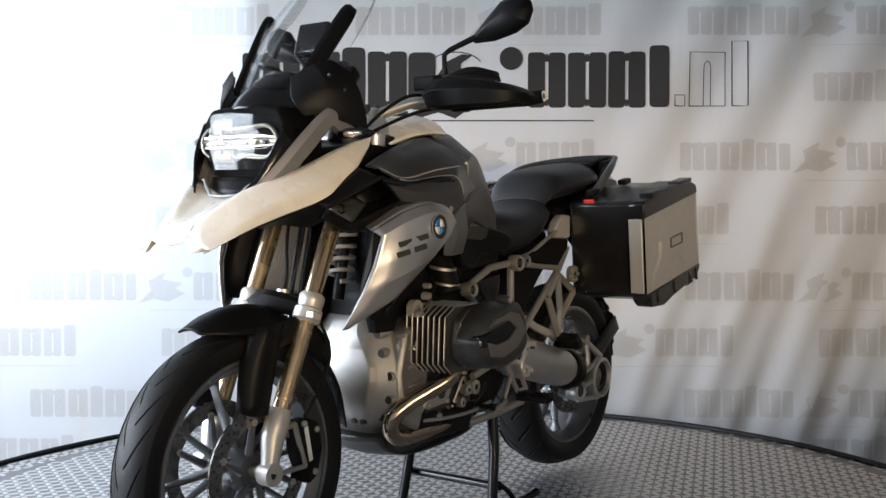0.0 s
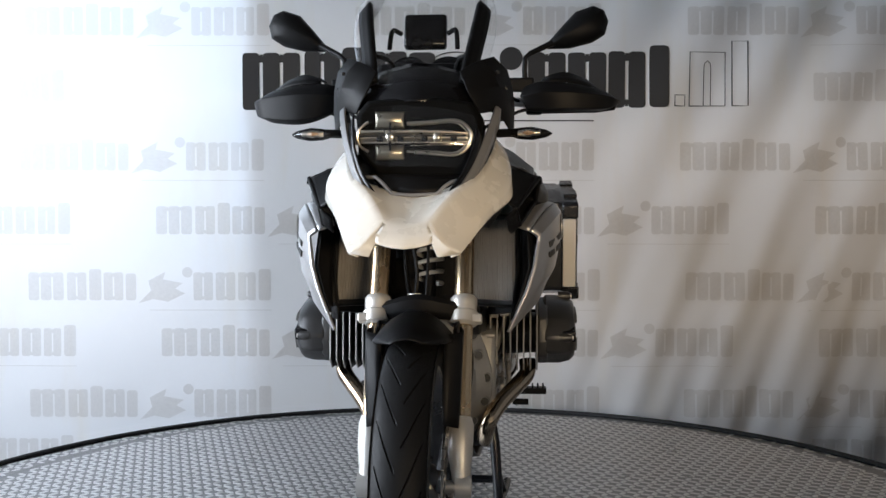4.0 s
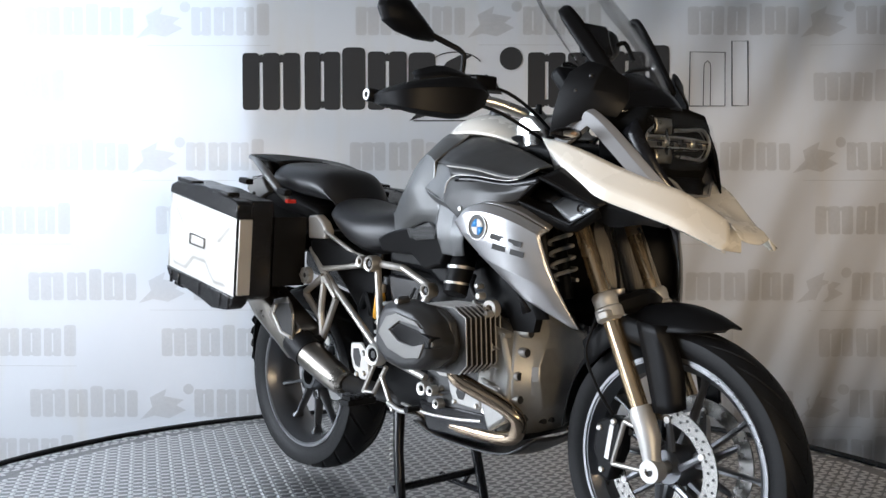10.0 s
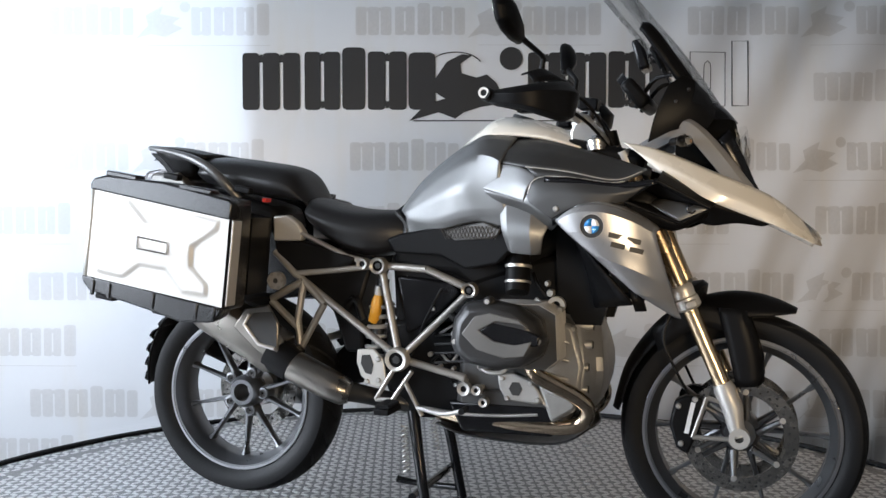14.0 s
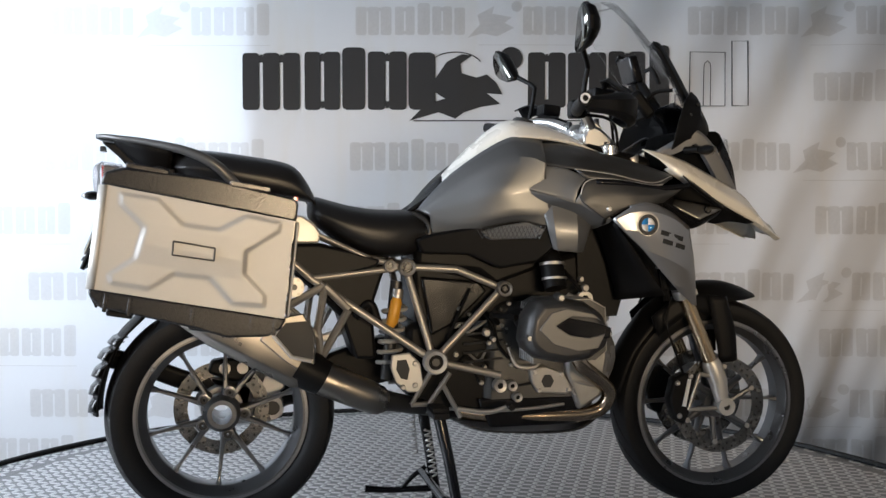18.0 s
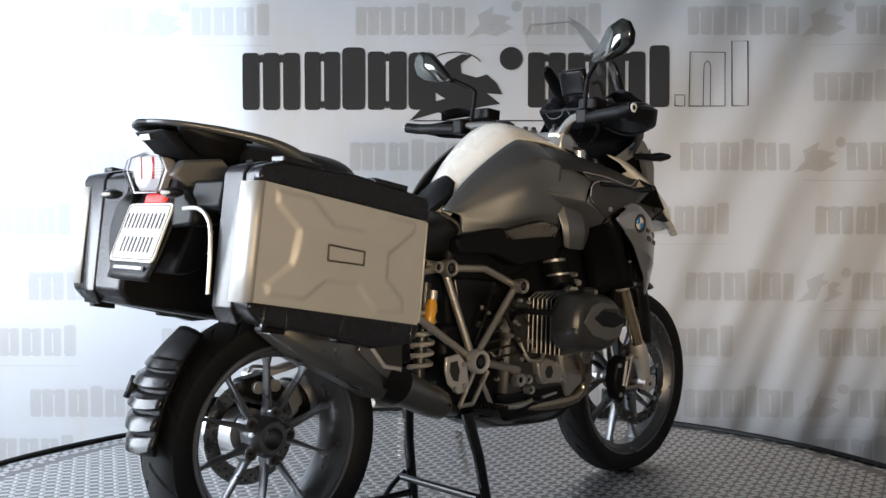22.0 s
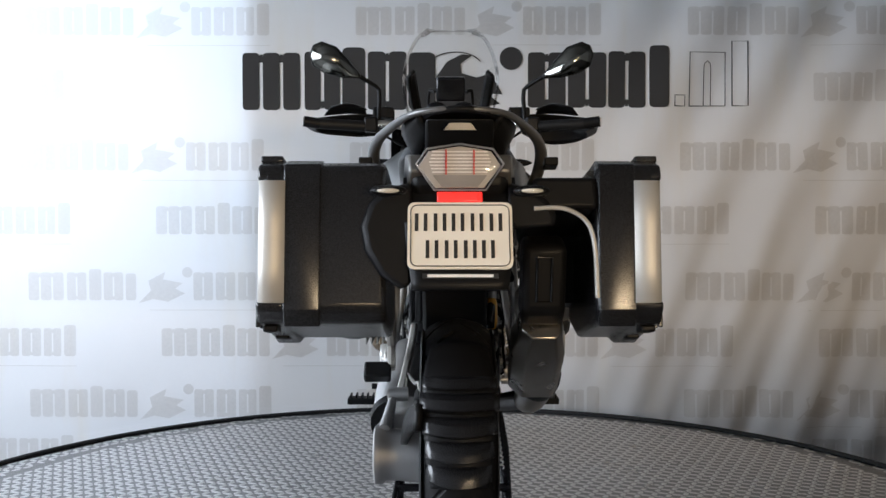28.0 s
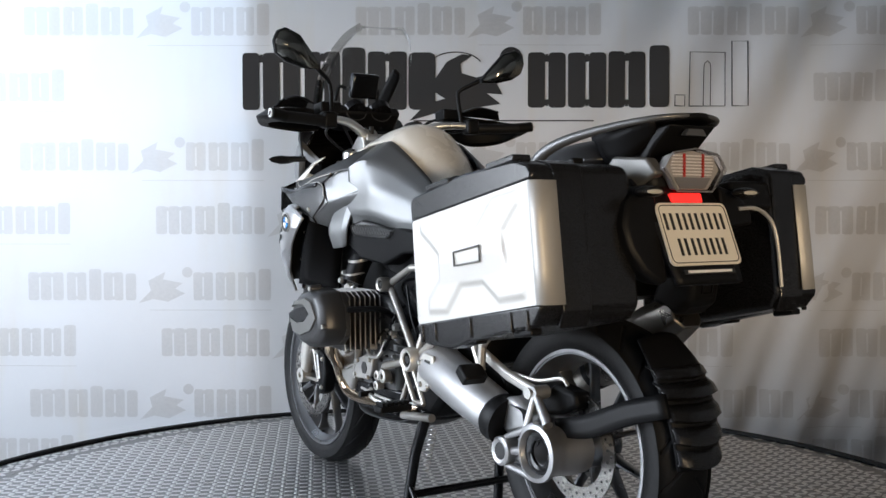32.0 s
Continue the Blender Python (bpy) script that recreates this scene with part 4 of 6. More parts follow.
    mir = part("mirror", tube([(0.315, 0.240 * s, 1.215), (0.328, 0.236 * s, 1.29), (0.333, 0.238 * s, 1.318), (0.326, 0.250 * s, 1.330), (0.296, 0.300 * s, 1.358), (0.284, 0.330 * s, 1.370)], [0.007, 0.007, 0.007, 0.007, 0.008, 0.011], 10), BLACK, bike, "black rear-view mirror on a bent stalk")
    mm = pose(0.272, 0.390 * s, 1.406, 0, -9, 4 * s) @ pose(0, 0, 0, 24 * s, 0, 0)
    bm = bmesh.new()
    shell = []
    for dx, k in ((-0.012, 1.0), (0.0, 1.02), (0.016, 0.86), (0.028, 0.5), (0.033, 0.12)):
        shell.append([mm @ V(dx, k * yy * s, k * zz) for yy, zz in ((-.108, -.014), (-.055, -.036), (0.005, -.046), (.045, -.04), (.068, -.012), (.07, .02), (.05, .042), (0, .046), (-.05, .024), (-.105, -.002))])
    part("mirror_shell", loft(shell), BLACK, mir, bevel=0.003)
    bm = bmesh.new()
    bm.faces.new([bm.verts.new(mm @ V(-0.0135, 0.93 * yy * s, 0.93 * zz)) for yy, zz in ((-.108, -.014), (-.055, -.036), (0.005, -.046), (.045, -.04), (.068, -.012), (.07, .02), (.05, .042), (0, .046), (-.05, .024), (-.105, -.002))])
    part("mirror_glass", bm, MIRRORM, mir, "silvered glass", solid=0.002)

# -- tank and fairings --
for s in SIDES:
    e0 = mirror([(-.120, .078, .922), (-.092, .088, .958), (-.035, .10, 1.017), (.048, .114, 1.079), (.128, .12, 1.124), (.172, .122, 1.130), (.236, .124, 1.123)], s)
    e1 = mirror([(-.112, .10, .918), (-.075, .118, .948), (-.01, .142, .995), (.065, .172, 1.042), (.135, .20, 1.068), (.18, .218, 1.066), (.215, .232, 1.050)], s)
    e2 = mirror([(-.10, .118, .912), (-.06, .135, .928), (.0, .165, .952), (.06, .198, .972), (.10, .214, .980), (.15, .220, .982), (.215, .230, .985)], s)
    e3 = mirror([(-.092, .122, .905), (-.06, .14, .894), (.0, .17, .888), (.06, .195, .897), (.125, .213, .911), (.18, .220, .912), (.235, .226, .918)], s)
    e4 = mirror([(-.088, .122, .852), (-.05, .136, .852), (.0, .158, .858), (.06, .178, .874), (.12, .196, .888), (.16, .205, .890), (.225, .215, .870)], s)
    part("tank_side", strips([e0, e1, e2, e3, e4], 30, 4), TANKGREY, bike, "grey metallic tank side panel", solid=0.005, angle=36)
    part("tank_rear_edge", tube(mirror([(-.135, .088, .915), (-.10, .112, .888), (-.092, .122, .862), (-.10, .12, .848)], s), .006, 8, smooth=12), TANKDARK, bike)
    f0 = mirror([(.196, .112, 1.122), (.31, .13, 1.113), (.42, .15, 1.085), (.52, .176, 1.055), (.60, .197, 1.026)], s)
    f1 = mirror([(.186, .180, 1.082), (.31, .205, 1.075), (.42, .21, 1.055), (.52, .215, 1.03), (.595, .215, 1.022)], s)
    f2 = mirror([(.176, .205, 1.056), (.29, .254, 1.036), (.40, .258, 1.022), (.52, .252, .999), (.59, .232, 1.02)], s)
    part("tank_shoulder", strips([f0, f1, f2], 24, 4), TANKDARK, bike, "dark matt grey shoulder panel", solid=0.003, angle=14)
    part("shoulder_lip", strips([f2[1:], mirror([(.318, .268, 1.008), (.40, .272, 1.004), (.52, .266, .988), (.592, .24, 1.015)], s)], 18, 2), TANKDARK, bike, solid=0.004, angle=14)
    wedge = strips([mirror(r, s) for r in ([(.150, .218, .984), (.180, .220, 1.012), (.212, .222, 1.046)], [(.247, .250, .957), (.255, .246, .997), (.264, .238, 1.042)], [(.287, .268, .945), (.300, .268, .985), (.325, .262, 1.012)])], 9, 4)
    strips([mirror(r, s) for r in ([(.287, .268, .945), (.33, .274, .918), (.385, .280, .888)], [(.300, .271, .968), (.34, .281, .932), (.392, .284, .897)])], 9, 2, wedge)
    strips([mirror(r, s) for r in ([(.140, .210, .986), (.247, .256, .957), (.31, .271, .934), (.385, .280, .888)], [(.118, .208, .982), (.19, .212, .942), (.26, .214, .917), (.355, .225, .868)])], 14, 3, wedge)
    part("tank_front_panel", wedge, TANKGREY, bike, "folded grey metallic fairing wedge", solid=0.004, bevel=.003, angle=14)
    part("tank_strut", strips([mirror(c, s) for c in ([(.208, .214, .932), (.220, .232, .870), (.238, .226, .814)], [(.232, .224, .945), (.238, .243, .87), (.250, .236, .808)], [(.300, .232, .930), (.300, .252, .865), (.302, .240, .803)], [(.350, .230, .885), (.335, .240, .85), (.325, .228, .805)])], 10, 3), TANKGREY, bike, "grey fairing strut", solid=0.006, bevel=.003, angle=14)
    w1 = mirror([(.297, .272, .958), (.313, .272, .993), (.345, .272, 1.006), (.42, .274, 1.002), (.51, .268, .989), (.57, .268, .990), (.628, .268, .997)], s)
    w2 = mirror([(.305, .280, .942), (.335, .284, .955), (.38, .288, .965), (.44, .292, .966), (.51, .288, .962), (.555, .278, .966), (.590, .270, .972)], s)
    w3 = mirror([(.365, .282, .898), (.39, .288, .912), (.42, .292, .925), (.46, .294, .935), (.50, .286, .938), (.53, .274, .941), (.550, .264, .944)], s)
    wing = part("fairing_wing", strips([w1, w2, w3], 30, 4), TANKDARK, bike, "dark grey fairing wing with a black scoop", solid=0.006, bevel=.003, angle=30)
    part("wing_band", strips([[(x, y + .005 * s, z + .003) for x, y, z in w1[2:]], [(x, y + .008 * s, z - .012) for x, y, z in w1[2:]]], 18, 2), GLOSS, wing, "gloss black band", solid=.003)
    # black strip in place of the shadow gap below the wing
    part("wing_gap_shade", strips([w3, [(x, y - .012 * s, z - .016) for x, y, z in w3]], 24, 3), BLACK, wing, "black strip for the shade in the gap", solid=.004)
    # the open air scoop between the wing and the beak
    rt, rb, fb, fp = mirror([(.631, .270, .997), (.550, .263, .944), (.682, .226, .889), (.758, .219, .927)], s)
    irt, irb, ifb, ifp = mirror([(.560, .190, .990), (.530, .198, .952), (.606, .206, .937), (.626, .183, .954)], s)
    bm = strips([[rt, rb, fb], [irt, irb, ifb]], 12, 4)
    strips([[fp, rt], [ifp, irt]], 6, 4, bm)
    strips([[irt, ifp], [irb, ifb]], 3, 3, bm)
    scoop = part("air_scoop", bm, BLACK, wing, "black open air scoop", solid=.003)
    part("scoop_plate", strips([[fb, fp], [ifb, ifp]], 6, 5), TANKGREY, scoop, "bright plate inside the scoop", solid=.003)
    part("scoop_rim", tube([rt, rb, fb, fp, rt], .0055, 10), BLACK, scoop)
    hk = V(.712, .214 * s, .925)
    part("scoop_hook", tube([hk + V(.004, .006 * s, .010), hk + V(-.008, .008 * s, .006), hk + V(-.009, .008 * s, -.006), hk + V(.003, .006 * s, -.011), hk + V(.010, .004 * s, -.004)], .0026, 8, smooth=16), GLOSS, scoop)
    part("scoop_top", strips([[rt, Vector(rt).lerp(Vector(fp), .5), fp], mirror([(.638, .208, 1.022), (.70, .206, .982), (.772, .200, .936)], s)], 12, 4), BLACK, scoop, solid=.004)
    part("scoop_chin", strips([[rb, Vector(rb).lerp(Vector(fb), .5), fb, fp], mirror([(.560, .245, .922), (.60, .23, .895), (.668, .205, .870), (.75, .195, .905)], s)], 16, 3), BLACK, scoop, solid=.004)
    part("beak_underpanel", strips([mirror(c, s) for c in ([(.70, .203, .976), (.758, .201, .944), (.84, .166, .911), (.90, .146, .886)], [(.68, .165, .915), (.75, .160, .885), (.82, .145, .890), (.885, .138, .882)], [(.66, .120, .925), (.74, .115, .90), (.82, .11, .90), (.88, .11, .89)])], 16, 4), BLACK, bike, "black panel under the beak", solid=.004)
    part("fairing_pinstripe", tube([(x, y + .003 * s, z) for x, y, z in f2[1:]], 0.0016, 6, smooth=24), PALE, bike)
    part("fairing_pinstripe", tube(mirror([(.30, .276, .965), (.312, .274, .996), (.345, .275, 1.009), (.42, .277, 1.005), (.51, .271, .992), (.55, .263, .995)], s), 0.0016, 6, smooth=24), PALE, bike)
    bolt((.378, .287 * s, .925), .008, s, bike)
    sh = part("radiator_shroud", strips([mirror(c, s) for c in ([(.383, .306, .897), (.43, .314, .927), (.49, .308, .937), (.56, .284, .917), (.635, .250, .874)],
                                                               [(.384, .310, .892), (.432, .321, .914), (.495, .322, .916), (.565, .302, .895), (.628, .270, .860)],
                                                               [(.408, .314, .868), (.452, .323, .865), (.52, .319, .846), (.59, .297, .815), (.646, .258, .788)],
                                                               [(.470, .308, .815), (.512, .311, .800), (.562, .303, .780), (.615, .278, .755), (.660, .240, .733)],
                                                               [(.575, .270, .717), (.600, .267, .708), (.630, .252, .700), (.655, .235, .690), (.673, .218, .683)],
                                                               [(.674, .205, .648), (.677, .204, .647), (.680, .203, .646), (.683, .201, .645), (.686, .199, .644)])], 22, 5), SILVER, bike, "silver grey radiator shroud with a round badge", solid=0.007, angle=16)
    part("shroud_lip", patch([mirror(c, s) for c in ([(.43, .312, .928), (.49, .306, .938), (.56, .282, .918), (.635, .248, .874)], [(.45, .26, .945), (.50, .25, .95), (.56, .232, .928), (.622, .212, .886)])], 14, 5), SILVER, sh, solid=0.005)
    part("shroud_lining", strips([mirror(c, s) for c in ([(.52, .222, .905), (.56, .255, .905), (.622, .243, .868)], [(.56, .225, .80), (.60, .262, .80), (.640, .248, .790)], [(.575, .226, .735), (.615, .255, .740), (.655, .231, .732)], [(.59, .222, .690), (.62, .236, .692), (.668, .212, .684)])], 8, 4), BLACK, sh, "black inner lining", solid=.003)
    bm = tube([(.477, .311 * s, .882), (.477, .327 * s, .882)], .031, 36)
    bd = part("round_badge", bm, INK, sh, "round enamel badge in black, blue and white")
    part("badge_ring", lathe([(.0295, 0), (.0315, 0), (.0315, .003), (.0295, .003)], 36, (.477, .3265 * s if s > 0 else -.3295, .882)), ALU, bd)
    for k in range(4):
        bm = bmesh.new()
        arc = [V(.477, .3278 * s, .882)] + [V(.477 + .019 * math.cos(a), .3278 * s, .882 + .019 * math.sin(a)) for a in (math.pi / 2 * k + math.pi / 2 * j / 8 for j in range(9))]
        bm.faces.new([bm.verts.new(p) for p in arc])
        part("badge_quarter", bm, BLUE if (k % 2) == (0 if s > 0 else 1) else ENAMEL, bd, solid=0.0012)
    for dz, dx in ((.012, 0), (-.012, .006)):
        for k in range(2):
            part("shroud_marking", box((.535 + k * .044 + dx, .3175 * s - s * k * .0155, .845 - k * .012 + dz), (.036, .004, .013), (0, 14, 0 - 20 * s)), INK, sh, "dark printed bar")
part("tank_cover", patch([[(-.085, -.077, .907), (-.02, -.097, .967), (.06, -.114, 1.052), (.13, -.12, 1.11), (.19, -.124, 1.130), (.31, -.128, 1.119), (.41, -.12, 1.09)],
                          [(-.115, -.05, .92), (-.045, -.06, .985), (.035, -.07, 1.07), (.115, -.075, 1.14), (.18, -.078, 1.168), (.30, -.08, 1.148), (.41, -.075, 1.105)],
                          [(-.125, 0, .925), (-.055, 0, .995), (.025, 0, 1.08), (.11, 0, 1.155), (.18, 0, 1.187), (.30, 0, 1.165), (.42, 0, 1.112)],
                          [(-.115, .05, .92), (-.045, .06, .985), (.035, .07, 1.07), (.115, .075, 1.14), (.18, .078, 1.168), (.30, .08, 1.148), (.41, .075, 1.105)],
                          [(-.085, .077, .907), (-.02, .097, .967), (.06, .114, 1.052), (.13, .12, 1.11), (.19, .124, 1.130), (.31, .128, 1.119), (.41, .12, 1.09)]], 30, 25), WHITE, bike, "cream white tank cover", solid=0.008)
part("tank_pad", patch([[(-.145, -.055, .915), (-.13, 0, .922), (-.145, .055, .915)], [(-.085, -.07, .955), (-.075, 0, .978), (-.085, .07, .955)], [(-.04, -.05, 1.0), (-.03, 0, 1.02), (-.04, .05, 1.0)]], 12, 9), BLACK, bike, "black rubber tank pad", solid=0.012)
part("fuel_cap", tube([(.22, 0, 1.175), (.225, 0, 1.192)], [.034, .03], 24), COVER, bike)
for k, (a, b, c) in enumerate((((.31, .23, 1.205), (.40, .17, 1.21), (.47, .08, 1.12)), ((.31, -.23, 1.205), (.41, -.18, 1.225), (.48, -.07, 1.12)), ((.30, .25, 1.19), (.43, .20, 1.16), (.50, .06, 1.08)), ((.30, -.25, 1.19), (.42, -.21, 1.17), (.50, -.05, 1.06)))):
    part("control_cable", tube([a, b, c, (.50, c[1] * .5, 1.0)], .0045, 8, smooth=20), BLACK, bike, "black control cable")
for s in SIDES:
    part("radiator_side", patch([mirror(c, s) for c in ([(.47, .245, .90), (.53, .245, .80), (.575, .225, .66)], [(.52, .225, .905), (.565, .222, .80), (.60, .205, .66)])], 10, 4), BLACK, bike, "black radiator side plate", solid=.006)
    for z in (.85, .76):
        bolt((.545 - (z - .76) * .3, .238 * s, z), .005, s, bike)
part("fork_yoke_cover", box((.47, 0, 1.06), (.22, .24, .08), (0, 12, 0)), BLACK, bike, bevel=.02)

# -- seats and tail --
def saddle(name, sts, label):
    rings = []
    for x, w, zt, zb, wb in sts:
        rings.append([(x, 0, zt), (x, w * .5, zt - .003), (x, w * .85, zt - .018), (x, w, zt - .05), (x, w * 1.02, (zt + zb) / 2 - .01), (x, wb, zb), (x, 0, zb),
                      (x, -wb, zb), (x, -w * 1.02, (zt + zb) / 2 - .01), (x, -w, zt - .05), (x, -w * .85, zt - .018), (x, -w * .5, zt - .003)])
    return part(name, loft(rings), SEATM, bike, label, sub=2, angle=80)


saddle("rider_seat", ((-.425, .12, .965, .90, .11), (-.40, .135, .962, .875, .12), (-.33, .150, .94, .82, .135), (-.25, .152, .925, .785, .14), (-.17, .14, .925, .785, .13), (-.11, .115, .925, .80, .115), (-.06, .095, .90, .84, .10), (-.045, .08, .88, .85, .08)), "black vinyl rider seat")
saddle("passenger_seat", ((-.80, .09, 1.075, 1.03, .07), (-.77, .125, 1.092, 1.0, .10), (-.68, .138, 1.088, .985, .12), (-.58, .138, 1.073, .965, .13), (-.50, .135, 1.062, .955, .13), (-.455, .125, 1.045, .95, .125), (-.42, .11, .985, .945, .12), (-.405, .10, .955, .94, .11)), "black vinyl passenger seat")
for s in SIDES:
    part("grab_rail", tube(mirror([(-.605, .165, .955), (-.64, .186, 1.0), (-.69, .192, 1.046), (-.76, .176, 1.078), (-.86, .137, 1.102), (-.95, .098, 1.116), (-.985, .05, 1.122), (-.99, 0, 1.124)], s), [.011, .014, .014, .012, .009, .007, .006, .006], 12, smooth=36), RAILM, bike, "dark grey cast grab rail")
    part("rail_web", patch([mirror(c, s) for c in ([(-.79, .12, 1.09), (-.87, .115, 1.105), (-.95, .085, 1.117)], [(-.80, .09, 1.03), (-.86, .085, 1.03), (-.93, .06, 1.085)])], 10, 4), BLACK, bike, solid=.01)
rack = part("luggage_rack", patch([[(-.76, -.10, 1.085), (-.88, -.095, 1.108), (-.985, -.06, 1.118)], [(-.76, 0, 1.09), (-.88, 0, 1.115), (-1.0, 0, 1.124)], [(-.76, .10, 1.085), (-.88, .095, 1.108), (-.985, .06, 1.118)]], 14, 10), BLACK, bike, "black luggage rack plate", solid=.012)
part("rack_support", slab([(-.98, 1.105), (-.93, 1.06), (-.90, 1.02), (-.83, 1.02), (-.80, 1.06), (-.80, 1.09)], -.07, .07), BLACK, bike, bevel=.006)
part("tail_body", slab([(-.52, .93), (-.60, .955), (-.80, 1.0), (-.93, 1.02), (-.965, .99), (-.93, .92), (-.80, .88), (-.60, .85), (-.50, .86)], -.10, .10), BLACK, bike, "black tail fairing", bevel=.02)
for s in SIDES:
    part("tail_side", slab([(-.50, .905), (-.455, .908), (-.42, .885), (-.40, .855), (-.41, .832), (-.50, .832)], .12 * s, .155 * s), PALE, bike, "pale silver side cover", bevel=.006)
    part("side_cover", slab([(-.50, .83), (-.41, .83), (-.32, .81), (-.235, .785), (-.25, .765), (-.33, .745), (-.42, .735), (-.46, .74), (-.49, .78)], .09 * s, .15 * s), BLACK, bike, "black plastic side cover", bevel=.008)
    part("tail_arm", slab([(-.972, 1.000), (-.945, 1.034), (-.85, 1.040), (-.80, .985), (-.90, .955)], .074 * s, lambda x, z, s=s: s * (.104 + .10 * (x + .96))), PLATEGREY, bike, "grey metal tail lamp arm", bevel=.006)
tl = part("tail_lamp", loft([[(x, y * k, 1.008 + z * k) for y, z in ((-.092, .002), (-.068, .036), (0, .047), (.068, .036), (.092, .002), (.054, -.046), (-.054, -.046))] for x, k in ((-.93, .85), (-.978, 1.0), (-.996, .95), (-1.003, .80))]), TAILM, bike, "clear tail lamp with a silver reflector", bevel=.004)
part("tail_reflector", loft([[(x, y * k, 1.008 + z * k) for y, z in ((-.088, .002), (-.066, .034), (0, .045), (.066, .034), (.088, .002), (.052, -.044), (-.052, -.044))] for x, k in ((-.94, .8), (-.965, .96), (-.974, .94))]), SPRINGW, tl, "silver lamp reflector")
part("lamp_lower", loft([[(x, y * k, .978 + z) for y, z in ((-.055, .014), (.055, .014), (.036, -.010), (-.036, -.010))] for x, k in ((-.95, .9), (-.978, 1.0))]), ARMGREY, tl)
part("lamp_rim", tube([(-.985, y, 1.008 + z) for y, z in ((-.088, .006), (-.066, .036), (0, .046), (.066, .036), (.088, .006), (.052, -.046), (-.052, -.046), (-.088, .006))], .0022, 8), SILVER, tl, "silver lamp rim")
part("rack_latch", loft([[(-.975 - d, y * (1 - 6 * d), z) for y, z in ((-.034, 1.082), (-.022, 1.096), (.022, 1.096), (.034, 1.082))] for d in (0, .012)]), SHIELD, bike, "grey metal latch")
for k in range(7):
    part("lamp_rib", box((-.975, 0, .998 + .0068 * k), (.006, .124 - .004 * abs(k - 3), .0028)), ENAMEL, tl)
for y in (-.028, .028):
    part("lamp_bar", box((-.980, y, 1.018), (.006, .003, .05), (0, 0, 0)), RED, tl)
part("plate_lamp", box((-.952, 0, .946), (.02, .092, .022), (0, 20, 0)), REDGLOW, bike, "lit red rear reflector lamp", bevel=.003)
part("plate_carrier", patch([[(-.90, -.115, .985), (-.915, 0, .99), (-.90, .115, .985)], [(-.955, -.115, .93), (-.96, 0, .93), (-.955, .115, .93)], [(-1.0, -.105, .83), (-1.005, 0, .83), (-1.0, .105, .83)], [(-1.03, -.095, .765), (-1.035, 0, .765), (-1.03, .095, .765)]], 10, 14), BLACK, bike, "black plate carrier", solid=.012)
part("tail_housing", loft([[(x, y * k, .87 + z * k) for y, z in ((-.12, .02), (-.10, .11), (.10, .11), (.12, .02), (.115, -.10), (-.03, -.10), (-.085, -.03))] for x, k in ((-.86, .90), (-.90, 1.0), (-.932, .97))]), BLACK, bike, "black plate housing", bevel=.008)
for outline in (((.100, .108), (.15, .097), (.185, .068), (.202, .02), (.192, -.03), (.162, -.078), (.12, -.108), (.100, -.10)), ((-.100, .012), (-.195, .020), (-.198, .045), (-.182, .072), (-.15, .095), (-.100, .108))):
    part("housing_wing", loft([[(x + .22 * z, y * k, .87 + z * k) for y, z in outline] for x, k in ((-.90, .92), (-.93, .98), (-.970, 1.0), (-.985, .96))]), BLACK, bike, "black bulged housing wing", bevel=.012)
PT = pose(-.985, 0, .866, 0, 23, 0)
bm = bmesh.new()
rim = [(y0 + .014 * math.cos(a), z0 + .014 * math.sin(a)) for y0, z0, a0 in ((.091, .0575, 0), (-.091, .0575, 90), (-.091, -.0575, 180), (.091, -.0575, 270)) for a in (radians(a0 + 18 * k) for k in range(6))]
loft([[(x, y, z) for y, z in rim] for x in (-.002, .002)], bm)
plate = part("number_plate", bm, PLATEW, bike, "pale number plate with dark plain bars", at=PT @ pose(-.012, 0, 0))
bm = tube([(-.0026, y * .94, z * .915) for y, z in rim + rim[:1]], .0011, 6)
part("plate_border", bm, INK, plate)
for z, ys in ((.028, (.078, .040, .004, -.034, -.072)), (-.030, (.056, .018, -.020, -.056))):
    for y in ys:
        for d in (-.009, .009):
            part("plate_bar", box((-.0026, y + d, z), (.001, .0075, .038)), INK, plate)
part("dealer_strip", box((-.013, 0, -.086), (.003, .15, .010)), COVER, bike, "dark strip with a pale printed bar", at=PT)
part("strip_marking", box((-.0148, 0, -.086), (.001, .13, .006)), ENAMEL, bike, at=PT)
for s in SIDES:
    ri = part("rear_indicator", ball((-0.996, .143 * s, .960), (.04, .075, .024), n=20), BLACK, bike, "slim rear indicator")
    part("indicator_lens", ball((-1.008, .143 * s, .960), (.030, .062, .018), n=20), LENSM, ri)
    # enlarged pale bulb, its colour stands in for bright reflections in the lens
    part("indicator_bulb", ball((-1.006, .143 * s, .960), (.028, .050, .012), n=12), PLATEW, ri)


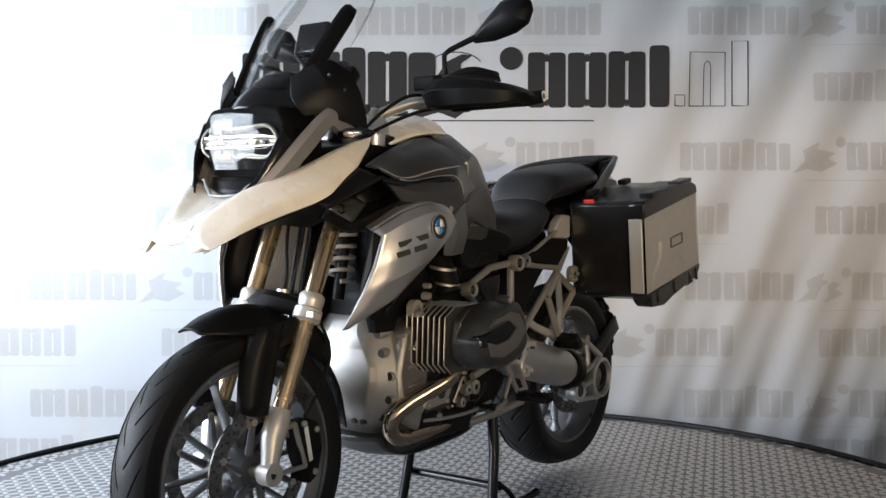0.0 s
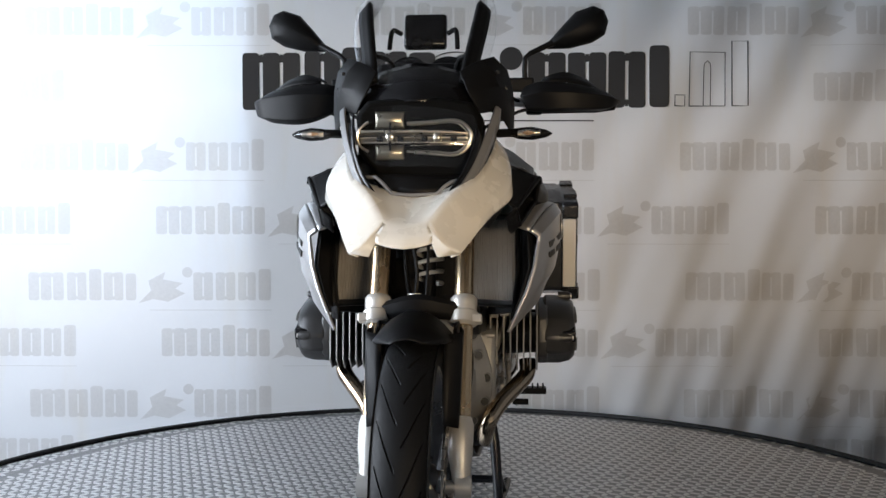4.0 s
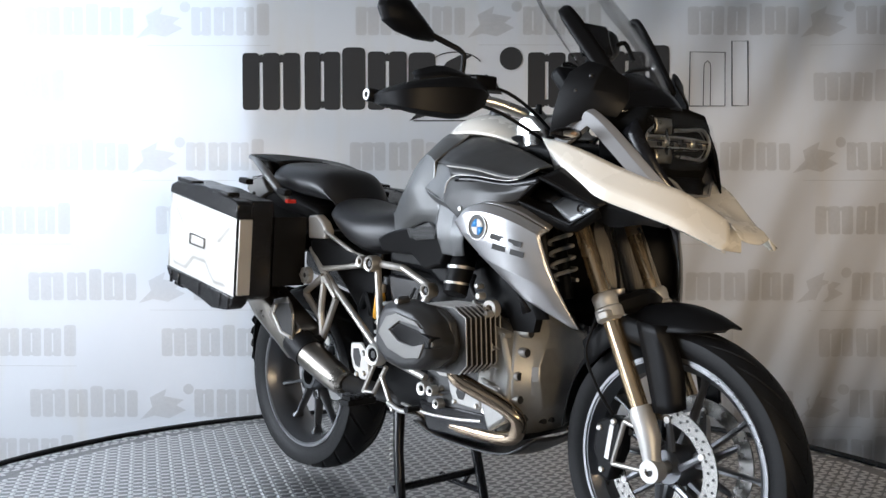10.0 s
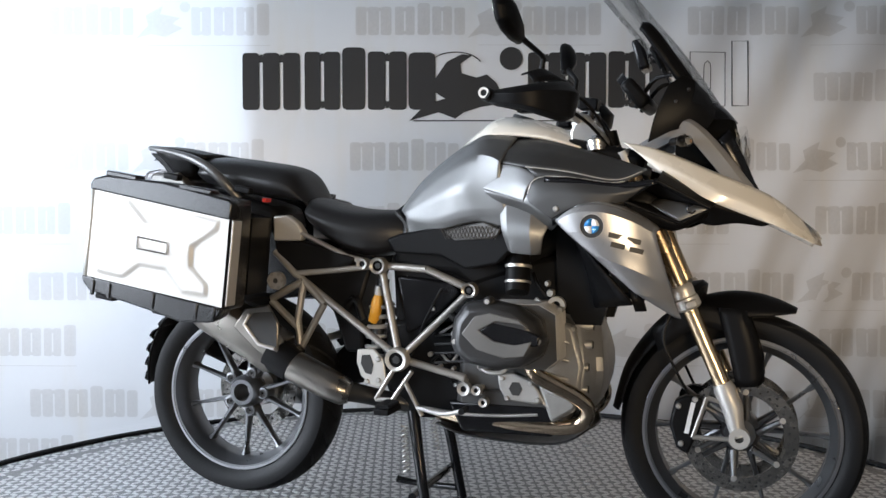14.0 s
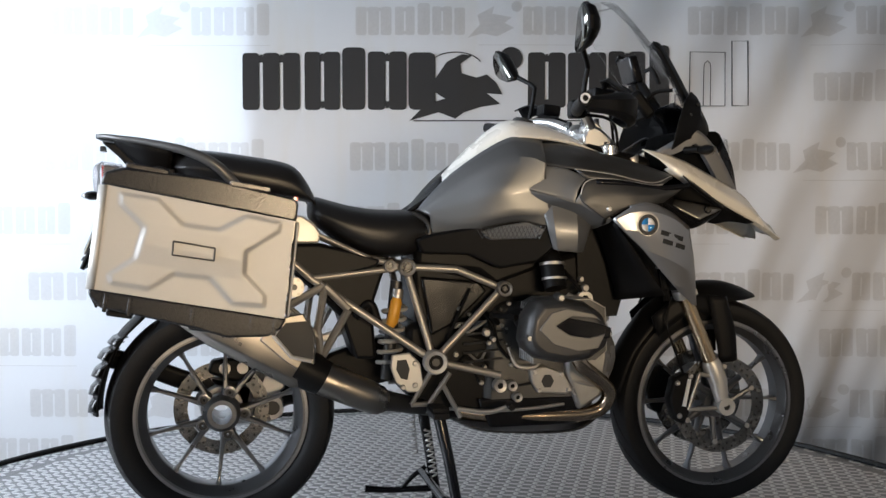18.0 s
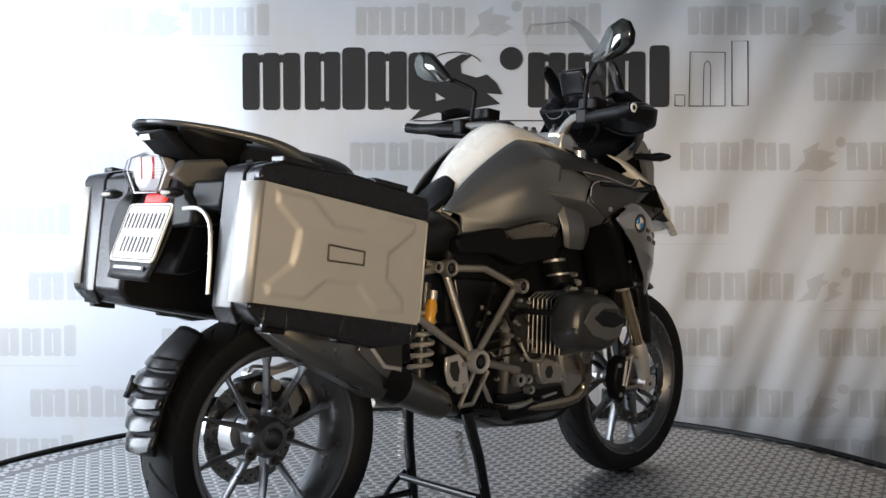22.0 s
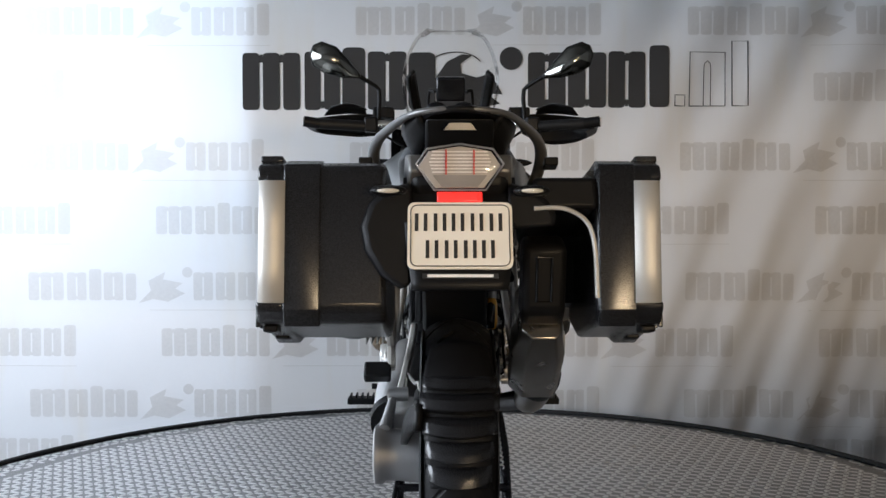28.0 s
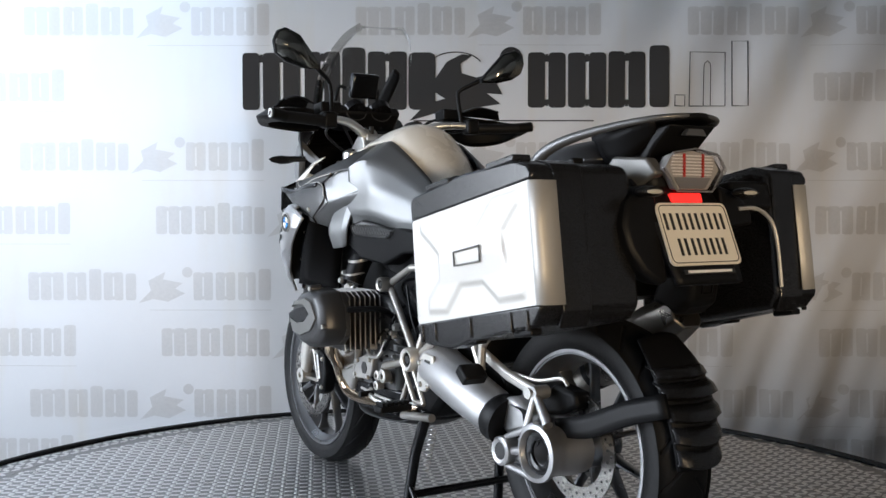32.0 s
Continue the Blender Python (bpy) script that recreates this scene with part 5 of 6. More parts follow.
# -- panniers --
def pressed(pts, y0, y1, d):
    """A raised field with sloping sides: the outline at y0, shrunk by d at y1."""
    n = len(pts)
    area2 = sum(pts[i][0] * pts[(i + 1) % n][1] - pts[(i + 1) % n][0] * pts[i][1] for i in range(n))
    sign = 1 if area2 > 0 else -1
    inner = []
    for i in range(n):
        (ax, az), (bx, bz), (cx, cz) = pts[i - 1], pts[i], pts[(i + 1) % n]
        u, v = Vector((bx - ax, bz - az)).normalized(), Vector((cx - bx, cz - bz)).normalized()
        m = Vector((-(u.y + v.y), u.x + v.x)).normalized() * sign
        k = d / max(0.45, math.sqrt(max(0.05, (1 + u.dot(v)) / 2)))
        inner.append((bx + m.x * k, bz + m.y * k))
    bm = bmesh.new()
    a = [bm.verts.new((x, y0(x, z), z)) for x, z in pts]
    b = [bm.verts.new((x, y1(x, z), z)) for x, z in inner]
    bm.faces.new(a)
    bm.faces.new(b[::-1])
    for i in range(n):
        bm.faces.new((a[i], a[(i + 1) % n], b[(i + 1) % n], b[i]))
    return bm


XSHAPE = [(-.905, .968), (-.813, .953), (-.756, .892), (-.677, .880), (-.61, .914), (-.523, .895), (-.526, .867), (-.607, .819), (-.611, .768), (-.562, .717), (-.566, .682), (-.648, .690), (-.701, .753), (-.782, .764), (-.84, .728), (-.932, .745), (-.938, .772), (-.875, .812), (-.855, .878), (-.908, .935)]


def pannier(s):
    def yo(x, d=0.0):
        """The outer face of the case."""
        f = (x + .93) / .43
        return s * (.410 + .008 * f + d)

    inner = .15 if s > 0 else .278
    root = part("pannier", slab([(-.955, .690), (-.980, .722), (-.9455, .995), (-.935, 1.012), (-.89, 1.020), (-.70, .996), (-.498, .946), (-.500, .90), (-.525, .645), (-.66, .625)], lambda x, z: yo(x, -.006), s * inner), CASE, bike, "black pannier with an aluminium outer panel", bevel=.012)
    xs = XSHAPE
    corners = [(-.968, .735), (-.935, .982), (-.495, .898), (-.522, .652)]

    def lift(x, z):
        """Height of the pressed cross, with sloping flanks."""
        best, inside = 9.0, False
        for (ax, az), (bx, bz) in zip(xs, xs[1:] + xs[:1]):
            dx, dz = bx - ax, bz - az
            f = max(0, min(1, ((x - ax) * dx + (z - az) * dz) / (dx * dx + dz * dz)))
            best = min(best, math.hypot(x - ax - f * dx, z - az - f * dz))
            if (az > z) != (bz > z) and x < ax + (z - az) / (bz - az) * (bx - ax):
                inside = not inside
        if not inside:
            return 0.0
        d = z - (.822 - .185 * (x + .735))
        return (.0045 + .0050 * max(0, 1 - abs(d) / .05)) * min(1, best / .011)

    bm = bmesh.new()
    g = []
    for i in range(97):
        u = i / 96
        row = []
        for k in range(57):
            v = k / 56
            lo = (corners[0][0] + (corners[3][0] - corners[0][0]) * u, corners[0][1] + (corners[3][1] - corners[0][1]) * u)
            hi = (corners[1][0] + (corners[2][0] - corners[1][0]) * u, corners[1][1] + (corners[2][1] - corners[1][1]) * u)
            x, z = lo[0] + (hi[0] - lo[0]) * v, lo[1] + (hi[1] - lo[1]) * v
            row.append(bm.verts.new((x, yo(x, lift(x, z)), z)))
        g.append(row)
    for a, b in zip(g, g[1:]):
        for k in range(56):
            bm.faces.new((a[k], b[k], b[k + 1], a[k + 1]))
    part("outer_panel", bm, PANEL, root, "aluminium panel with a pressed cross", angle=50)
    part("panel_backing", slab([(-.968, .735), (-.935, .982), (-.495, .898), (-.522, .652)], lambda x, z: yo(x, -.03), lambda x, z: yo(x, -.024)), PANEL, root)
    part("rear_edge", strips([[(x + dx, yo(x, dy), z) for x, z in ((-.968, .735), (-.9515, .8585), (-.935, .982))] for dx, dy in ((.004, .0), (-.006, -.001), (-.013, -.006), (-.017, -.014), (-.018, -.055))], 4, 1), PANEL, root, "rounded bright corner", solid=.003, angle=60)
    bm = bmesh.new()
    for a, b in (((-.782, .848), (-.685, .83)), ((-.685, .83), (-.688, .80)), ((-.688, .80), (-.785, .815)), ((-.785, .815), (-.782, .848))):
        tube([(a[0], yo(a[0], .0125), a[1]), (b[0], yo(b[0], .0125), b[1])], .0022, 6, bm)
    part("panel_marking", bm, SHIELD, root, "plain outlined field")
    part("lid", slab([(-.9465, .983), (-.9445, .998), (-.934, 1.0138), (-.89, 1.0225), (-.70, 1.000), (-.495, .951), (-.484, .94), (-.490, .893)], lambda x, z: yo(x, .003), lambda x, z: yo(x, -.052)), CASE, root, "black plastic lid", bevel=.006)
    part("base", slab([(-.979, .738), (-.978, .720), (-.953, .690), (-.86, .668), (-.73, .635), (-.66, .612), (-.56, .612), (-.53, .63), (-.515, .655)], lambda x, z: yo(x, .004), lambda x, z: yo(x, -.052)), CASE, root, "black plastic base", bevel=.006)
    for x, z in ((-.84, 1.019), (-.60, .978)):
        part("lid_clip", box((x, yo(x, -.02), z + .001), (.10, .046, .014), (0, 10, 0)), CASE, root, bevel=.003)
        part("lid_hinge", box((x + .03, s * .2, z + .004), (.05, .03, .018), (0, 11, 0)), BLACK, root, bevel=.003)
    for x in (-.94, -.885, -.74, -.60, -.545):
        zb = .712 - .165 * (x + .93)
        part("base_rib", box((x, yo(x, .004), zb - .012), (.010, .009, .042), (0, 9, 0)), CASE, root, bevel=.002)
    for x, z in ((-.91, .673), (-.72, .635)):
        part("base_foot", box((x, yo(x, -.02), z), (.06, .03, .014), (0, 10, 0)), BLACK, root, bevel=.004)
    part("case_strap", slab([(-.968, .684), (-.984, .720), (-.9495, .998), (-.937, 1.016), (-.89, 1.0245), (-.50, .950), (-.50, .93), (-.93, .98), (-.955, .70)], s * .283, s * .358), CASE, root, "wide black band round the case", bevel=.003)
    part("reflector", box((-.478, s * .235, .951), (.012, .036, .012), (0, 11, 0)), RED, root, "red reflector", bevel=.002)
    part("front_edge", slab([(-.515, .66), (-.489, .894), (-.482, .892), (-.508, .658)], lambda x, z: yo(x, -.05), lambda x, z: yo(x, -.004)), PANEL, root, bevel=.003)
    if s < 0:
        part("cut_out_trim", tube([(-.972, -.15, .925), (-.970, -.21, .925), (-.972, -.255, .90), (-.978, -.272, .85), (-.988, -.277, .745)], .0048, 8, smooth=20), PALE, root, "pale trim round the silencer cut-out")
        part("cut_out_roof", slab([(-.962, .925), (-.945, .99), (-.50, .90), (-.506, .84)], -.15, -.28), BLACK, root, bevel=.01)
        part("cut_out_wall", slab([(-.60, .70), (-.60, .92), (-.50, .90), (-.52, .68)], -.16, -.28), BLACK, root)


for s in SIDES:
    pannier(s)

# -- frame --
for s in SIDES:
    y = .145 * s
    def ft(a, b, r=.0108, name="frame_tube"):
        return part(name, tube([a, b], r, 12), FRAMEM, bike)
    A, B, C = (-.165, .132 * s, .763), (.112, .148 * s, .70), (-.093, .175 * s, .502)
    E = (-.43, .15 * s, .735)
    ft(A, (-.02, .15 * s, .755)), ft((-.02, .15 * s, .755), B), ft(B, C), ft(A, C), ft(C, E, .0108), ft(A, E, .0095), ft(E, (-.50, .14 * s, .80), .011)
    ft(A, (-.26, .14 * s, .785), .009), ft((-.26, .14 * s, .785), (-.41, .15 * s, .855), .007)
    ft(C, (.10, .17 * s, .455), .011)
    for c, r in ((A, .025), (B, .022), (C, .034)):
        y1 = c[1] + .018 * s
        part("frame_boss", lathe([(r * .62, -.015), (r * .9, -.018), (r, -.012), (r, .012), (r * .9, .018), (r * .62, .015)], 24, (c[0], y1, c[2])), FRAMEM if r < .03 else PALE, bike)
        part("boss_plug", drum((c[0], 0, c[2]), r * .64, y1 - .01, y1 + .01, 20), GLOSS, bike)
        part("boss_bolt", drum((c[0], 0, c[2]), r * .34, y1, y1 + s * .013, 6), COVER, bike)
    part("frame_boss", lathe([(.009, -.016), (.016, -.018), (.016, .018), (.009, .016)], 18, (-.213, .148 * s, .768)), FRAMEM, bike)
    part("boss_plug", drum((-.213, 0, .768), .010, .14 * s, .158 * s, 14), GLOSS, bike)
    # rear footrest carrier
    for a, b in (((-.395, .715), (-.33, .65)), ((-.33, .65), (-.41, .51)), ((-.395, .715), (-.415, .60)), ((-.415, .60), (-.405, .52)), ((-.50, .66), (-.40, .715)), ((-.50, .655), (-.41, .575))):
        part("footrest_carrier", tube([(a[0], .165 * s, a[1]), (b[0], .165 * s, b[1])], .011, 8), FRAMEM, bike)
    part("carrier_lock", lathe([(.008, -.01), (.026, -.01), (.028, .006), (.008, .01)], 20, (-.478, .175 * s, .715)), ALU, bike)
    part("lock_plug", drum((-.478, 0, .715), .013, .165 * s, .184 * s, 14), COVER, bike)
    for k in range(6):
        a = math.tau * k / 6
        part("lock_tooth", tube([(-.478 + .022 * math.cos(a), .176 * s, .715 + .022 * math.sin(a)), (-.478 + .022 * math.cos(a), .187 * s, .715 + .022 * math.sin(a))], .005, 8), FRAMEM, bike)
    part("rear_footrest", box((-.415, .20 * s, .505), (.05, .07, .03), (0, -40, 0)), BLACK, bike, bevel=.006)
    # rider footrest plate
    fp = part("footrest_plate", slab([(-.215, .525), (-.165, .53), (-.135, .50), (-.125, .44), (-.14, .42), (-.17, .42), (-.205, .45), (-.218, .49)], .185 * s, .195 * s), PALE, bike, "pale footrest plate", bevel=.004)
    part("plate_opening", slab([(-.20, .51), (-.175, .512), (-.165, .485), (-.172, .455), (-.19, .46), (-.203, .485)], .184 * s, .1965 * s), INK, fp)
    for c in ((-.15, .50), (-.15, .44), (-.185, .435)):
        bolt((c[0], .194 * s, c[1]), .008, s, fp)
    for a, b in (((-.10, .48), (-.16, .385)), ((-.05, .47), (-.11, .385)), ((-.075, .445), (-.02, .345)), ((-.16, .385), (-.11, .385))):
        part("footrest_bracket", tube([(a[0], .19 * s, a[1]), (b[0], .19 * s, b[1])], .007, 8), FRAMEM, bike)
    peg = part("footrest", box((-.10, .255 * s, .372), (.045, .10, .018)), BLACK, bike, "black ribbed footrest", bevel=.003)
    for k in range(6):
        part("footrest_tooth", box((-.10, (.215 + .016 * k) * s, .385), (.04, .005, .012)), BLACK, peg)
    part("foot_pedal", tube([(-.03, .20 * s, .37), (.05, .215 * s, .36), (.115, .22 * s, .375)], .007, 8, smooth=12), ALU, bike)
    part("pedal_tip", tube([(.112, .205 * s, .376), (.112, .25 * s, .376)], .009, 10), BLACK, bike)

# -- engine --
part("engine_block", slab([(.08, .62), (.12, .66), (.30, .66), (.40, .62), (.42, .40), (.36, .30), (.10, .30), (.06, .36), (.07, .48)], -.145, .145), ENGDARK, bike, "rough cast dark engine block", bevel=.02)
cols = []
for u, back in ((-1, .10), (-.97, .045), (-.72, .018), (-.3, 0), (.3, 0), (.72, .018), (.97, .045), (1, .10)):
    cols.append([(.462 + dx - back * k, u * w * (m if abs(u) < .5 else 1), z) for z, w, dx, m, k in ((.645, .10, -.03, 1.4, .7), (.60, .125, -.008, 1.3, 1), (.52, .155, .008, 2.2, 1), (.45, .155, .006, 2.0, 1), (.38, .135, -.02, 1.5, 1), (.335, .10, -.06, 1.2, .6))])
cov = part("front_cover", strips(cols, 11, 2), ENGCAST, bike, "faceted cast aluminium front engine cover", solid=.01, bevel=.003, angle=16)
part("cover_core", slab([(.36, .64), (.41, .63), (.415, .40), (.38, .34), (.36, .34)], -.12, .12), ENGDARK, bike)
for s in SIDES:
    for y, z, x in ((.108, .605, .437), (.122, .556, .437), (.142, .497, .430), (.138, .436, .428), (.108, .385, .418)):
        part("cover_boss", tube([(x - .03, y * s, z), (x + .007, y * s, z), (x + .010, y * s, z)], [.015, .0135, .011], 14), ENGCAST, cov)
        part("cover_recess", tube([(x + .004, y * s, z), (x + .0115, y * s, z)], .0105, 12), INK, cov)
    for y in (.03, .06):
        part("cover_recess", tube([(.425, y * s, .372), (.452, y * s, .372)], .007, 10), INK, cov)
part("gearbox", slab([(-.16, .60), (-.05, .62), (.02, .58), (.10, .56), (.10, .33), (-.08, .32), (-.16, .40)], -.12, .12), BLACK, bike, "black gearbox housing", bevel=.02)
part("sump_guard", patch([[(.0, -.13, .315), (.10, -.13, .285), (.34, -.12, .275), (.45, -.10, .33)], [(.0, 0, .30), (.10, 0, .262), (.34, 0, .262), (.45, 0, .325)], [(.0, .13, .315), (.10, .13, .285), (.34, .12, .275), (.43, .10, .33)]], 16, 9), COVER, bike, "grey sump guard", solid=.005)
part("air_box", slab([(-.14, .76), (.05, .74), (.10, .70), (.22, .74), (.36, .82), (.42, .90), (.42, 1.05), (.2, 1.1), (.0, .93), (-.12, .88)], -.115, .115), BLACK, bike, "black air box", bevel=.02)
part("engine_upper", slab([(-.14, .77), (.06, .74), (.36, .80), (.42, .70), (.42, .62), (.0, .60), (-.13, .58)], -.11, .11), BLACK, bike, bevel=.015)
part("head_stock", slab([(.36, 1.08), (.47, 1.08), (.52, .95), (.425, .90), (.412, .64), (.37, .60), (.36, .85)], -.07, .07), BLACK, bike, "black steering head", bevel=.015)
for s in SIDES:
    part("side_casting", slab([(.30, .64), (.40, .61), (.43, .50), (.41, .38), (.34, .34), (.30, .45)], .11 * s, .165 * s), ENGCAST, bike, bevel=.012)
    for z in (.42, .47, .52, .57):
        part("casting_rib", tube(mirror([(.315, .158, z + .012), (.36, .168, z), (.412, .150, z - .012)], s), .006, 8, smooth=8), ENGCAST, bike)
    cyl = part("cylinder", tube([(.245, .13 * s, .585), (.245, .285 * s, .592)], .055, 24), ENGDARK, bike, "finned engine cylinder")
    # fins coloured dark for the shade between them, rims pale as lit edges
    for k in range(8):
        yy = (.150 + .0172 * k) * s
        part("cooling_fin", slab([(.165, .50), (.17, .66), (.20, .675), (.33, .675), (.375, .65), (.38, .53), (.35, .505)], yy - .0014, yy + .0014), ENGDARK, cyl)
        part("fin_lit_edge", tube([(x, yy, z) for x, z in ((.35, .505), (.38, .53), (.375, .65), (.33, .675), (.20, .675), (.17, .66), (.165, .50))], .0022, 6), ALUDULL, cyl)
    part("cylinder_head", slab([(.12, .55), (.125, .64), (.155, .68), (.30, .67), (.345, .64), (.36, .58), (.345, .54), (.30, .515), (.16, .52)], .272 * s, .30 * s), ENGDARK, cyl, bevel=.006)
    hc = part("head_cover", loft([[(.235 + (x - .235) * k, yy * s, .598 + (z - .598) * k) for x, z in ((.108, .575), (.118, .64), (.15, .682), (.21, .69), (.29, .674), (.34, .64), (.362, .59), (.35, .55), (.30, .517), (.23, .508), (.15, .525), (.12, .55))] for yy, k in ((.290, 1.0), (.330, 1.0), (.356, .93), (.371, .78))]), COVER, cyl, "dark grey rocker cover", bevel=.006)
    part("cover_plate", slab([(.15, .605), (.185, .65), (.225, .66), (.30, .645), (.325, .625), (.31, .632), (.24, .64), (.195, .615), (.235, .588), (.29, .58), (.335, .59), (.315, .552), (.26, .545), (.19, .565)], .345 * s, .376 * s), PLATEGREY, hc, "brushed grey cover plate", bevel=.004)
    part("cover_inlay", slab([(.195, .613), (.23, .637), (.31, .622), (.355, .605), (.35, .578), (.285, .576), (.235, .588)], .325 * s, .372 * s), GLOSS, hc, "gloss black inlay", bevel=.004)
    for c in ((.128, .582), (.215, .688), (.35, .59)):
        part("cover_bolt", tube([(c[0], .329 * s, c[1]), (c[0], .356 * s, c[1]), (c[0], .362 * s, c[1])], [.013, .012, .009], 14), COVER, hc)
        part("bolt_head", tube([(c[0], .358 * s, c[1]), (c[0], .366 * s, c[1])], .007, 6), ALU, hc)
    part("spark_lead", tube([(.10, .14 * s, .60), (.07, .20 * s, .63), (.11, .29 * s, .63)], .009, 8, smooth=10), BLACK, cyl)
    # intake
    part("throttle_body", tube([(.24, .13 * s, .83), (.25, .17 * s, .77), (.255, .20 * s, .70)], [.03, .034, .032], 18, smooth=8), BLACK, bike, "black throttle body")
    part("intake_clip", lathe([(.033, -.0), (.037, 0), (.037, .008), (.033, .008)], 20, (0, 0, 0)), ALU, bike, at=pose(.252, .175 * s, .765, 80, 0, 0))
    part("intake_clip", lathe([(.033, -.0), (.036, 0), (.036, .006), (.033, .006)], 20, (0, 0, 0)), ALU, bike, at=pose(.254, .19 * s, .725, 80, 0, 0))
    part("oil_union", lathe([(.012, -.01), (.024, -.01), (.024, .01), (.012, .01)], 18, (.355, .16 * s, .665)), PALE, bike)
    for c, r in (((.098, .172, .426), .020), ((.134, .172, .424), .015), ((.152, .165, .390), .014), ((.33, .15, .40), .014)):
        part("engine_boss", lathe([(r * .45, -.012), (r * .9, -.014), (r, -.008), (r, .01), (r * .45, .012)], 18, (c[0], c[1] * s, c[2])), ALU, bike)
        part("boss_plug", drum((c[0], 0, c[2]), r * .5, (c[1] - .01) * s, (c[1] + .008) * s, 14), GLOSS, bike)
    gp = part("gear_side_plate", slab([(.19, .468), (.235, .476), (.29, .456), (.325, .40), (.30, .392), (.214, .398), (.196, .43)], .140 * s, .166 * s), ALUDULL, bike, "cast side plate with a hexagonal opening", bevel=.005)
    part("plate_opening", slab([(.243 + .019 * math.cos(a), .432 + .021 * math.sin(a)) for a in (math.tau * k / 6 for k in range(6))], .150 * s, .1675 * s), INK, gp)
    for c in ((.205, .46), (.285, .45), (.305, .405), (.218, .405)):
        bolt((c[0], .165 * s, c[1]), .007, s, gp)
    # ribs and pipes on the engine's flank
    for k in range(4):
        z = .50 + .026 * k
        part("crankcase_rib", tube([(.0, .142 * s, z - .01), (.115, .148 * s, z)], .0035, 8), COVER, bike)
    for pts, r, m in (([(.13, .15, .53), (.15, .165, .48), (.20, .168, .475), (.22, .165, .49)], .006, ALU), ([(.05, .13, .64), (.08, .15, .60), (.10, .155, .54), (.13, .16, .50)], .005, BLACK), ([(.30, .17, .68), (.33, .185, .66), (.34, .18, .61), (.37, .165, .56)], .007, ALU),
                      ([(.29, .16, .75), (.31, .19, .72), (.335, .19, .69)], .006, BLACK), ([(-.04, .14, .36), (.08, .15, .35), (.20, .15, .352), (.30, .145, .36)], .005, ALU), ([(.02, .14, .70), (-.02, .15, .62), (-.05, .145, .55), (-.08, .15, .46)], .004, BLACK)):
        part("engine_pipe", tube(mirror(pts, s), r, 8, smooth=16), m, bike)
    for x, y, z, sz in ((.065, .15, .575, .02), (.085, .15, .555, .013), (.072, .15, .545, .011), (.345, .19, .70, .018), (.335, .185, .725, .013), (.37, .185, .655, .015), (.40, .15, .60, .013), (.02, .15, .482, .011), (.06, .15, .478, .009), (.175, .17, .505, .014)):
        part("hose_fitting", tube([(x, y * s - .01 * s, z), (x, (y + .006) * s, z), (x, (y + .012) * s, z)], [sz * .6, sz * .6, sz * .45], 10), ALUDULL, bike)
    # made-up bolts and pipes, scattered to give the flank small highlights and mid-tones
    rng = random.Random(7 if s > 0 else 9)
    for k in range(34):
        x, z, q = rng.uniform(-.02, .36), rng.uniform(.36, .66), rng.uniform(.0035, .0085)
        y = .148 if x > .08 else .124
        part("glint_bolt", tube([(x, (y - .008) * s, z), (x, (y + .004) * s, z), (x, (y + .007) * s, z)], [q, q, q * .7], 8), rng.choice((ALUDULL, ALUDULL, COVER)), bike)
    for k in range(7):
        x, z = rng.uniform(-.03, .30), rng.uniform(.38, .62)
        y = .152 if x > .08 else .13
        part("engine_pipe", tube(mirror([(x, y, z), (x + .03, y + .008, z + rng.uniform(-.03, .03)), (x + rng.uniform(.05, .10), y, z + rng.uniform(-.06, .06))], s), rng.uniform(.0025, .0045), 6, smooth=9), rng.choice((ALU, BLACK, COVER)), bike)
    part("sump_side", slab([(.04, .385), (.33, .385), (.37, .34), (.34, .30), (.08, .30)], .12 * s, .147 * s), GLOSS, bike, bevel=.008)
    # radiators
    core = [mirror(c, s) for c in ([(.448, .112, .900), (.490, .165, .902), (.522, .222, .902)], [(.504, .105, .696), (.546, .165, .698), (.580, .224, .698)])]
    rad = part("radiator", patch(core, 10, 8), RADM, bike, "grey finned radiator core", solid=.012)
    for k in range(19):
        f = (k + .5) / 19
        a, b = (Vector(c[0]).lerp(Vector(c[1]), f * 2) if f < .5 else Vector(c[1]).lerp(Vector(c[2]), f * 2 - 1) for c in core)
        part("radiator_fin", tube([a + V(.008, 0, .004), b + V(.008, 0, .004)], .0012, 5), RADM, rad)
    for pts in ([core[0][0], core[1][0]], [core[0][2], core[1][2]], core[0], core[1]):
        part("radiator_frame", tube(pts, .010, 8), BLACK, rad)
    part("shroud_inner", patch([mirror(c, s) for c in ([(.40, .28, .89), (.47, .27, .80), (.57, .24, .68)], [(.38, .16, .90), (.43, .15, .78), (.46, .15, .66)])], 10, 5), BLACK, bike, solid=.008)
    part("tank_skirt", slab([(-.09, .857), (.08, .885), (.17, .90), (.225, .885), (.25, .82), (.20, .775), (.10, .757), (.02, .795), (-.12, .80), (-.14, .84)], .09 * s, lambda x, z, s=s: s * (.15 + .28 * max(0, x) + .1 * (z - .8))), BLACK, bike, "dark plastic skirt below the tank", bevel=.008)
    gf = lambda x, z, s=s: s * (.160 + .28 * max(0, x) + .1 * (z - .8))
    gr = part("side_grille", slab([(.04, .862), (.10, .878), (.165, .890), (.215, .868), (.205, .855), (.185, .845), (.071, .838)], .10 * s, gf), GRILLEM, bike, "grey mesh grille", bevel=.003)
    bm = bmesh.new()
    for k in range(15):
        x = .045 + k * .011
        for lean in (-.016, .016):
            a, b = (x, .843), (x + lean, .872 if x < .09 else .878)
